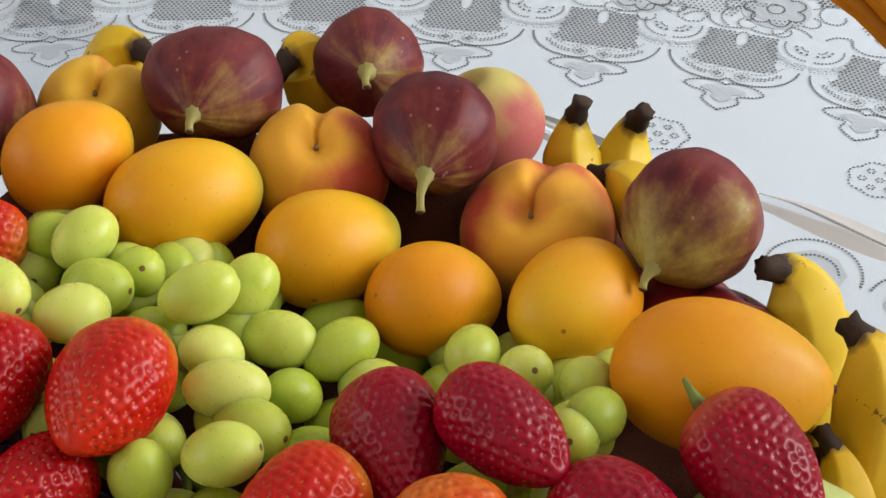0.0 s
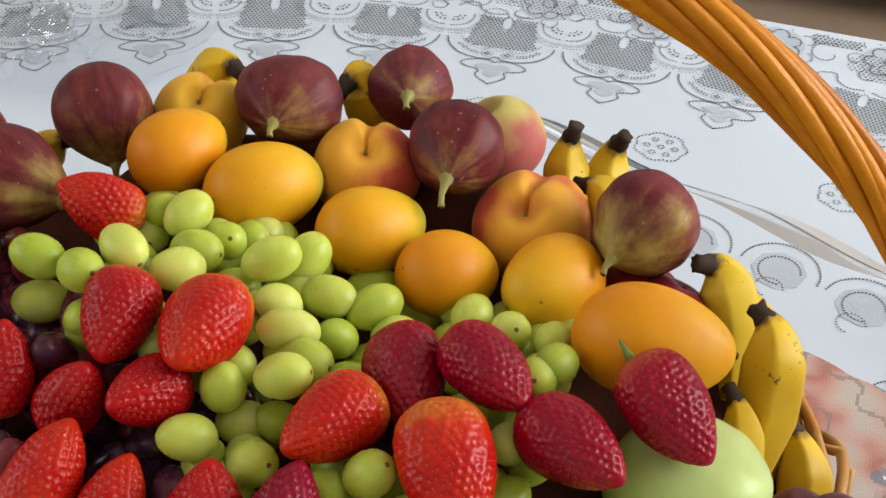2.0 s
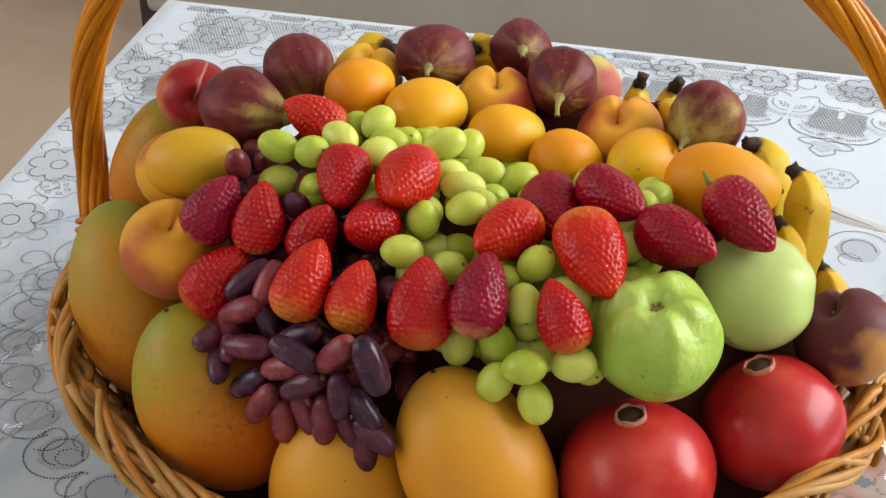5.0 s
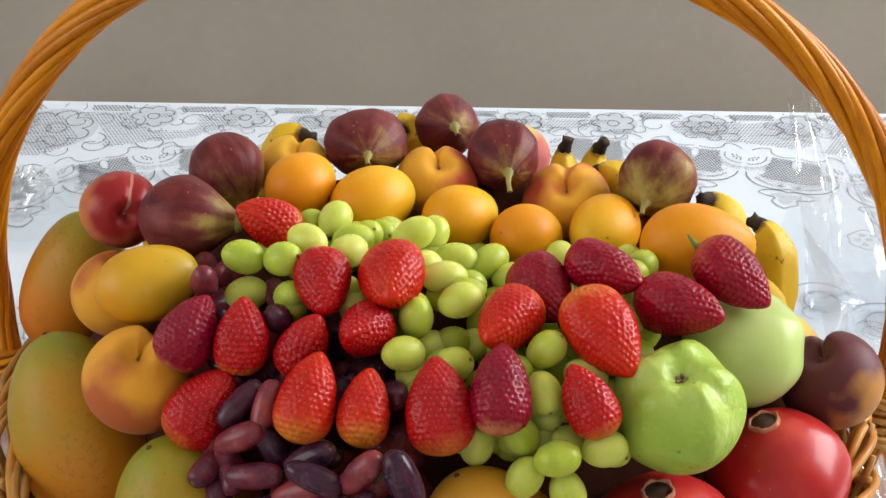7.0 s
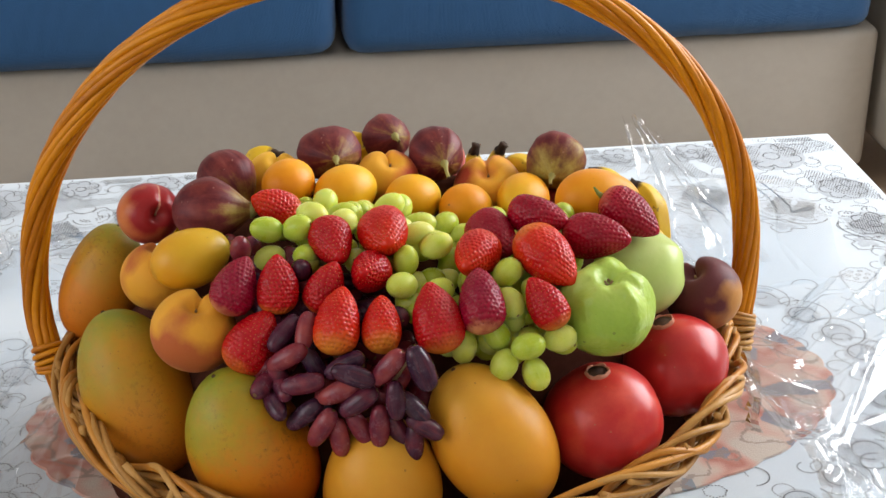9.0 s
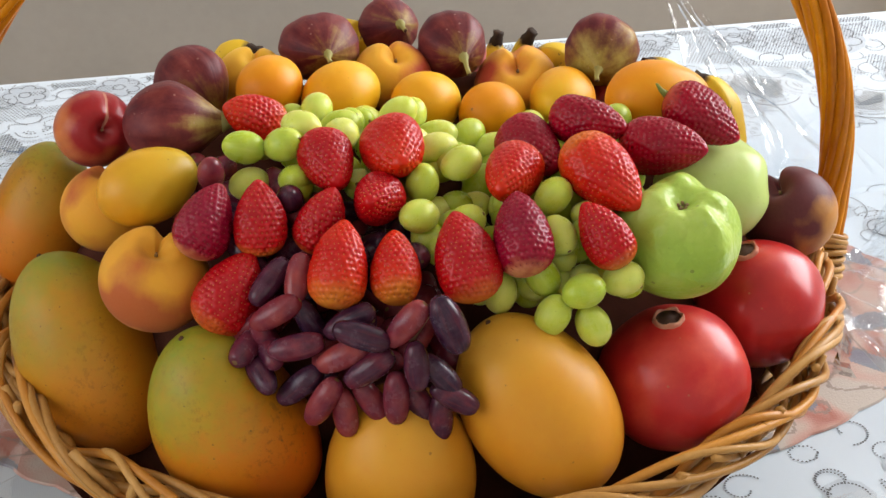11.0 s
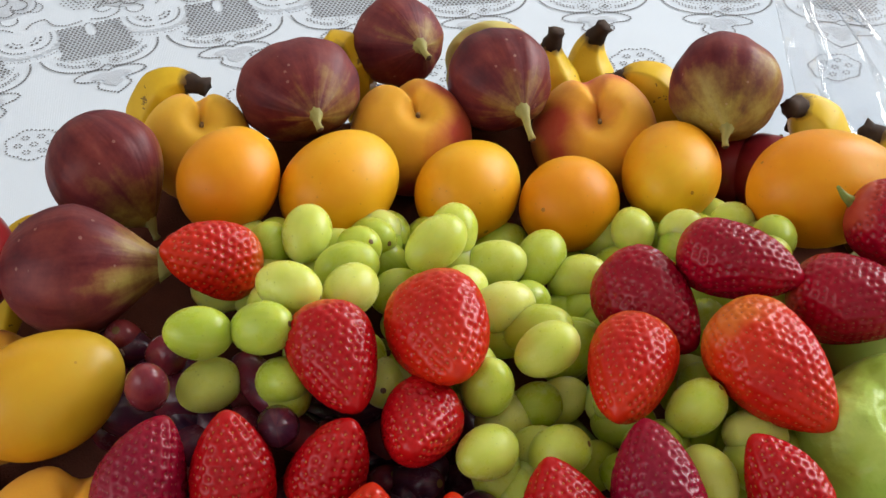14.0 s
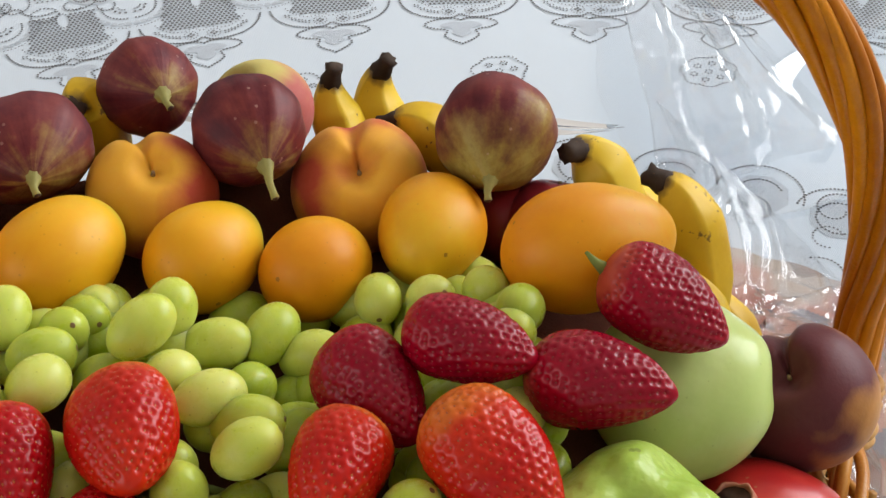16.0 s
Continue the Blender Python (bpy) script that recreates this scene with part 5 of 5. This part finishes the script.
def dotted(points, step=0.0027, r=0.00095, closed=False):
    """Small openings at even steps along a line."""
    pts = list(points) + ([points[0]] if closed else [])
    left = 0.0
    for (x0, y0), (x1, y1) in zip(pts, pts[1:]):
        d = math.hypot(x1 - x0, y1 - y0)
        while left < d:
            q = left / d
            dot(x0 + (x1 - x0) * q, y0 + (y1 - y0) * q, r)
            left += step
        left -= d


def smooth(points, n=6):
    """A rounder line through the points."""
    out = []
    for i in range(len(points) - 1):
        p0, p1, p2, p3 = (points[max(i - 1, 0)], points[i], points[i + 1], points[min(i + 2, len(points) - 1)])
        for k in range(n):
            t = k / n
            out.append(tuple(0.5 * (2 * b + (c - a) * t + (2 * a - 5 * b + 4 * c - d) * t * t + (3 * b - a - 3 * c + d) * t**3) for a, b, c, d in zip(p0, p1, p2, p3)))
    return out + [points[-1]]


def patch(points):
    if all(free(x, y) for x, y in points):
        sheers.append(points)


class Frame2:
    """Local axes on the cloth: u along the border, v outwards."""

    def __init__(self, x, y, turn):
        self.x, self.y, self.c, self.s = x, y, math.cos(turn), math.sin(turn)

    def __call__(self, u, v):
        return self.x + u * self.c - v * self.s, self.y + u * self.s + v * self.c

    def line(self, pts):
        return [self(u, v) for u, v in pts]


LEAF = [(0, 0.0300), (0.005, 0.0325), (0.0140, 0.0325), (0.0235, 0.0290), (0.0270, 0.0245), (0.0215, 0.0205), (0.0130, 0.0185), (0.0105, 0.0160), (0.0125, 0.0105), (0.0075, 0.0050), (0, 0)]
SCROLL = [(0.0012, 0.0375), (0.005, 0.0345), (0.012, 0.0335), (0.021, 0.0345), (0.030, 0.0375), (0.0375, 0.0430), (0.0430, 0.0510), (0.0455, 0.0600)]
CREST = [(0.0015, 0.0470), (0.006, 0.0505), (0.011, 0.0485), (0.017, 0.0475), (0.024, 0.0500), (0.030, 0.0550), (0.0345, 0.0625)]


def border(f):
    """One repeat of the wide scalloped border."""
    for m in (1, -1):
        dotted(smooth(f.line([(m * u, v) for u, v in LEAF])), 0.0026, 0.0010)
        dotted(smooth(f.line([(m * u, v) for u, v in SCROLL])), 0.0022, 0.0010)
        dotted(smooth(f.line([(m * u, v) for u, v in CREST])), 0.0030, 0.00065)
        # a rolled end with a four-petal eye, then square holes along the band
        dotted([f(m * (0.0085 + 0.0050 * math.cos(0.45 * k)), 0.0420 + 0.0050 * math.sin(0.45 * k)) for k in range(15)], 0.0024, 0.0006)
        for k in range(4):
            t = k * math.pi / 2
            dot(*f(m * 0.0085 + 0.0019 * math.cos(t), 0.0420 + 0.0019 * math.sin(t)), 0.0011, 0.8)
        for u, v in ((0.0180, 0.0408), (0.0230, 0.0425), (0.0280, 0.0455), (0.0325, 0.0497)):
            for du, dv in ((-0.0013, -0.0009), (0.0013, -0.0002), (-0.0012, 0.0015), (0.0014, 0.0021)):
                dot(*f(m * (u + du), v + dv), 0.0008, 0.4 * m)
        # medallion between two repeats: a ring of thin rounds, an arc of openings, a small flower
        cx, cy = 0.0463 * m, 0.092
        for k in range(8):
            t = -math.pi / 2 - m * (k * 0.235)
            x, y = cx + 0.0235 * math.cos(t), cy + 0.0235 * math.sin(t)
            patch(f.line([(x + 0.0026 * math.cos(b), y + 0.0026 * math.sin(b)) for b in [i * 0.785 for i in range(8)]]))
        dotted([f(cx + 0.0285 * math.cos(-math.pi / 2 - m * k * 0.1), cy + 0.0285 * math.sin(-math.pi / 2 - m * k * 0.1)) for k in range(16)], 0.0028, 0.0006)
        dotted([f(cx + 0.0165 * math.cos(-math.pi / 2 - m * k * 0.16), cy + 0.0165 * math.sin(-math.pi / 2 - m * k * 0.16)) for k in range(12)], 0.0026, 0.0009)
        for k in range(4):
            t = -math.pi / 2 - m * (k * 0.5)
            dot(*f(cx + 0.0085 * math.cos(t), cy + 0.0085 * math.sin(t)), 0.0012, 0.78)
            dot(*f(cx + 0.0045 * math.cos(t), cy + 0.0045 * math.sin(t)), 0.0008)
    inner = smooth([(u * 0.58, 0.0085 + v * 0.60) for u, v in LEAF], 3)
    patch(f.line(inner + [(-u, v) for u, v in reversed(inner[1:-1])]))
    # open net
    def side(v):
        return 0.033 - 0.0045 * math.sin((v - 0.047) * 70) - 0.42 * max(0.0, v - 0.072)

    step = 0.0034
    for i in range(-11, 12):
        for j in range(17):
            u, v = (i + 0.5 * (j % 2)) * step, 0.0495 + j * step * 0.84
            if abs(u) < side(v) and v > 0.0500 + 0.30 * max(0.0, abs(u) - 0.016) and math.hypot(u / 0.005, (v - 0.088) / 0.010) > 1:
                dot(*f(u, v), 0.00118, 0.78)
    dotted([f(0.0048 * math.cos(0.4 * k), 0.088 + 0.0095 * math.sin(0.4 * k)) for k in range(16)], 0.0026, 0.0008)
    # outer garland
    for m in (1, -1):
        dotted(smooth(f.line([(m * 0.004, 0.102), (m * 0.016, 0.100), (m * 0.026, 0.105), (m * 0.030, 0.114), (m * 0.040, 0.112), (m * 0.046, 0.106)])), 0.0026, 0.00095)


def blossom(x, y, r=0.021):
    """A small open flower with seven squares."""
    pts = []
    for k in range(48):
        t = 2 * math.pi * k / 48
        q = r * (0.86 + 0.13 * abs(math.cos(3.5 * t)))
        pts.append((x + q * math.cos(t), y + 0.86 * q * math.sin(t)))
    dotted(pts, 0.0031, 0.0009, True)
    if r < 0.015:
        return
    for cx, cy in [(0, 0)] + [(0.011 * math.cos(k * math.pi / 3), 0.0095 * math.sin(k * math.pi / 3)) for k in range(6)]:
        for k in range(6):
            t = k * math.pi / 3
            dot(x + cx + 0.0024 * math.cos(t), y + cy + 0.0021 * math.sin(t), 0.0008)


def daisy(x, y, r=0.034):
    """A large flower of the outer border: seven petals round a ring, leaves outside."""
    patch([(x + 0.98 * r * math.cos(a), y + 0.98 * r * math.sin(a)) for a in [i * 0.3142 for i in range(20)]])
    outline = []
    for k in range(84):
        t = 2 * math.pi * k / 84
        q = r * (0.62 + 0.26 * abs(math.sin(3.5 * t)) ** 0.7)
        outline.append((x + q * math.cos(t), y + q * math.sin(t)))
    dotted(outline, 0.0021, 0.0009, True)
    dotted([(x + 0.24 * r * math.cos(i * 0.4), y + 0.24 * r * math.sin(i * 0.4)) for i in range(16)], 0.0021, 0.0009, True)
    for k in range(7):
        t = 2 * math.pi * (k + 0.5) / 7
        cx, cy = x + 1.12 * r * math.cos(t), y + 1.12 * r * math.sin(t)
        dotted([(cx + 0.26 * r * math.cos(t + a), cy + 0.26 * r * math.sin(t + a)) for a in [i * 0.35 - 1.9 for i in range(12)]], 0.0022, 0.0008)


# the wide border runs round the middle as an oval
EA, EB, EC = 0.66, 0.41, (0.03, 0.10)
angles, t = [], 0.0
while t < 2 * math.pi - 0.08:
    angles.append(t)
    t += 0.0925 / math.hypot(EA * math.sin(t + 0.06), EB * math.cos(t + 0.06))
shift = 1.685 - min(angles, key=lambda a: abs(a - 1.685))
for a in angles:
    a += shift
    x, y = EC[0] + EA * math.cos(a), EC[1] + EB * math.sin(a)
    out = math.atan2(EA * math.sin(a), EB * math.cos(a))
    border(Frame2(x, y, out - math.pi / 2))
for x, y in ((0.105, 0.469), (0.248, 0.452), (0.392, 0.413), (0.541, 0.281), (0.595, 0.10), (-0.04, 0.470), (-0.20, 0.447), (-0.34, 0.385), (-0.455, 0.26), (-0.47, 0.08), (-0.43, -0.10), (-0.33, -0.20), (0.56, -0.06), (0.46, -0.18)):
    blossom(x, y)
for k in range(11):
    x = X0 + 0.10 + k * 0.0968
    if k in (0, 10):
        daisy(x, 0.607, 0.044)
    else:
        daisy(x, 0.636, 0.026)
for k in range(9):
    daisy(X1 - 0.045, 0.50 - k * 0.10, 0.034)
    daisy(X0 + 0.040, 0.50 - k * 0.10, 0.034)
# patches of net between the flowers of the outer border
for i in range(310):
    for j in range(330):
        x, y = X0 + 0.01 + (i + 0.5 * (j % 2)) * 0.0038, Y0 + 0.01 + j * 0.0034
        q = math.hypot((x - EC[0]) / EA, (y - EC[1]) / EB)
        if q > 1.28 and abs(noise.noise(Vector((x * 13, y * 13, 1.7)))) > 0.17 and Y1 - y > 0.024:
            dot(x, y, 0.00095, 0.78)
# net along the hem
for i in range(300):
    for j in range(4):
        u = X0 + 0.012 + i * 0.0038
        if math.sin(u * 65) > 0.15:
            dot(u + 0.0019 * (j % 2), Y1 - 0.010 - j * 0.0033, 0.00125, 0.78)
# curls and small blossoms filling the rest
def curl(x, y, r, turn, hand):
    pts = []
    for k in range(26):
        t = k / 25
        a = turn + hand * t * 5.2
        q = r * (1 - 0.66 * t)
        pts.append((x + q * math.cos(a), y + q * math.sin(a)))
    dotted(pts, 0.0026, 0.0009)


lace_rnd = random.Random(5)
for i in range(-13, 16):
    for j in range(-12, 17):
        x, y = 0.03 + (i + 0.5 * (j % 2)) * 0.060 + lace_rnd.uniform(-0.008, 0.008), 0.10 + j * 0.053 + lace_rnd.uniform(-0.008, 0.008)
        q = math.hypot((x - EC[0]) / EA, (y - EC[1]) / EB)
        inner = math.hypot((x - MAT_C[0]) / (MAT_A + 0.15), (y - MAT_C[1]) / (MAT_B + 0.15))
        if q > 1.26 or (q < 0.97 and inner < 1.0 and y < 0.30):
            curl(x, y, 0.017, lace_rnd.uniform(0, 6.28), 1 if (i + j) % 2 else -1)
            if (i + 2 * j) % 3 == 0:
                blossom(x + 0.024, y - 0.018, 0.011)
# scallops of the middle round the mat
for k in range(40):
    a = 2 * math.pi * (k + 0.5) / 40
    cx, cy = MAT_C[0] + (MAT_A + 0.052) * math.cos(a), MAT_C[1] + (MAT_B + 0.072) * math.sin(a)
    out = math.atan2((MAT_A + 0.06) * math.sin(a), (MAT_B + 0.06) * math.cos(a))
    dotted([(cx + 0.029 * math.cos(out + b), cy + 0.029 * math.sin(out + b)) for b in [i * 0.2 - 1.6 for i in range(17)]], 0.0026, 0.00095)
    dotted([(cx + 0.015 * math.cos(b), cy + 0.015 * math.sin(b)) for b in [i * 0.4 for i in range(13)]], 0.0026, 0.00095)
    dotted([(cx + 0.010 * math.cos(b) - 0.02 * math.cos(out), cy + 0.010 * math.sin(b) - 0.02 * math.sin(out)) for b in [i * 0.5 for i in range(10)]], 0.0027, 0.0008)
    patch([(cx + 0.020 * math.cos(b), cy + 0.020 * math.sin(b)) for b in [i * 0.785 for i in range(8)]])


def spread(name, marks, z, material, label):
    verts, faces = [], []
    for x, y, r, turn in marks:
        base = len(verts)
        for k in range(5):
            t = turn + k * 2 * math.pi / 5
            verts.append((x + r * math.cos(t), y + r * math.sin(t), z))
        faces.append(tuple(range(base, base + 5)))
    return tagged(link(name, verts, faces, material, cloth, label, False), kind="stuff")


spread("lace_opening", holes, 0.0004, HOLE, "fine dark openings of the lace")
verts, faces = [], []
for k, poly in enumerate(sheers):
    faces.append(tuple(range(len(verts), len(verts) + len(poly))))
    verts += [(x, y, 0.0001 + (k % 60) * 0.000002) for x, y in poly]
tagged(link("sheer_lace", verts, faces, SHEER, cloth, "thin sheer lace insets", False), kind="stuff")

# the mat under the basket
verts, faces, n_mat = [(MAT_C[0], MAT_C[1], 0.0022)], [], 200
for k in range(n_mat):
    a = 2 * math.pi * k / n_mat
    w = 1 + 0.012 * abs(math.sin(20 * a))
    for q, z in ((1.0, 0.0022), (1.004, 0.0005)):
        verts.append((MAT_C[0] + MAT_A * w * q * math.cos(a), MAT_C[1] + MAT_B * w * q * math.sin(a), z))
for k in range(n_mat):
    m = (k + 1) % n_mat
    faces.append((0, 1 + 2 * k, 1 + 2 * m))
    faces.append((1 + 2 * k, 2 + 2 * k, 2 + 2 * m, 1 + 2 * m))
tagged(link("table_mat", verts, faces, TAPESTRY, None, "", False), "oval tapestry mat with pink flowers under the basket", "mat")

# ---- sofa ----
SY = 1.34
sofa = tagged(new("sofa"), "cream leather sofa with blue cloth seat cushions", "sofa")
sofa.location = (0.10, SY, FLOOR)


def sofa_part(name, place, size, bevel, material, label="", puff=0.0):
    ob = rounded_box(name, size, bevel, material, sofa, label, 4, puff)
    ob.location = Vector(place) - sofa.location
    return ob


sofa_part("seat_base", (0.08, SY + 0.42, -0.2385), (1.90, 0.84, 0.267), 0.02, LEATHER, "cream leather seat base")
sofa_part("backrest", (0.08, SY + 0.86, 0.10), (1.90, 0.16, 0.80), 0.05, LEATHER, "cream leather backrest")
sofa_part("armrest", (1.20, SY + 0.38, -0.078), (0.30, 0.90, 0.535), 0.05, LEATHER, "cream leather armrest")
for x in (-0.395, 0.540):
    c = sofa_part("seat_cushion", (x, SY + 0.36, -0.015), (0.925, 0.78, 0.17), 0.045, BLUE, "blue cloth seat cushion", 0.012)
    path = []
    for i in range(120):
        t = 2 * math.pi * i / 120
        cx, sy = math.cos(t), math.sin(t)
        path.append((0.448 * math.copysign(abs(cx) ** 0.16, cx), 0.378 * math.copysign(abs(sy) ** 0.16, sy), -0.070))
    v, f = tube(path, 0.005, 6, False)
    link("piping", v, f, BLUE_PIPING, c, "dark blue piping")
for x, y in ((-0.85, 0.045), (1.28, 0.02), (-0.80, 0.78), (1.28, 0.78)):
    sofa_part("foot", (x, SY + y, FLOOR + 0.038), (0.07, 0.07, 0.076), 0.008, DARK_WOOD, "short dark wooden foot")

# ---- room ----
def slab(name, low, high, material, label):
    bm = bmesh.new()
    size = [b - a for a, b in zip(low, high)]
    bmesh.ops.create_cube(bm, size=1.0, matrix=Matrix.Translation([(a + b) / 2 for a, b in zip(low, high)]) @ Matrix.Diagonal((*size, 1)))
    return tagged(part(name, bm, material), label, "", "", "structure")


RX0, RX1, RY0, RY1, CEIL = -2.6, 2.6, -2.6, 2.9, 2.2
slab("floor", (RX0, RY0, FLOOR - 0.1), (RX1, RY1, FLOOR), FLOOR_TILE, "warm brown tiled room floor")
slab("ceiling", (RX0, RY0, CEIL), (RX1, RY1, CEIL + 0.1), PLASTER, "plain white plaster ceiling")
slab("wall_north", (RX0, RY1, FLOOR), (RX1, RY1 + 0.15, CEIL), PLASTER, "plain off-white plaster wall")
slab("wall_south", (RX0, RY0 - 0.15, FLOOR), (RX1, RY0, CEIL), PLASTER, "plain off-white plaster wall")


def wall_with_window(name, axis, at, thick, a0, a1, w0, w1, z0, z1):
    """A wall in four blocks round one opening."""
    def box(low_a, high_a, low_z, high_z):
        if axis == "x":
            return (at, low_a, low_z), (at + thick, high_a, high_z)
        return (low_a, at, low_z), (high_a, at + thick, high_z)

    bm = bmesh.new()
    for lo, hi in (box(a0, w0, FLOOR, CEIL), box(w1, a1, FLOOR, CEIL), box(w0, w1, FLOOR, z0), box(w0, w1, z1, CEIL)):
        size = [b - a for a, b in zip(lo, hi)]
        bmesh.ops.create_cube(bm, size=1.0, matrix=Matrix.Translation([(a + b) / 2 for a, b in zip(lo, hi)]) @ Matrix.Diagonal((*size, 1)))
    return tagged(part(name, bm, PLASTER), "plain off-white plaster wall with a window opening", "", "", "structure")


wall_with_window("wall_east", "x", RX1, 0.15, RY0, RY1, -0.25, 2.15, 0.45, 2.12)
wall_with_window("wall_west", "x", RX0 - 0.15, 0.15, RY0, RY1, -2.1, 0.3, 0.55, 2.12)
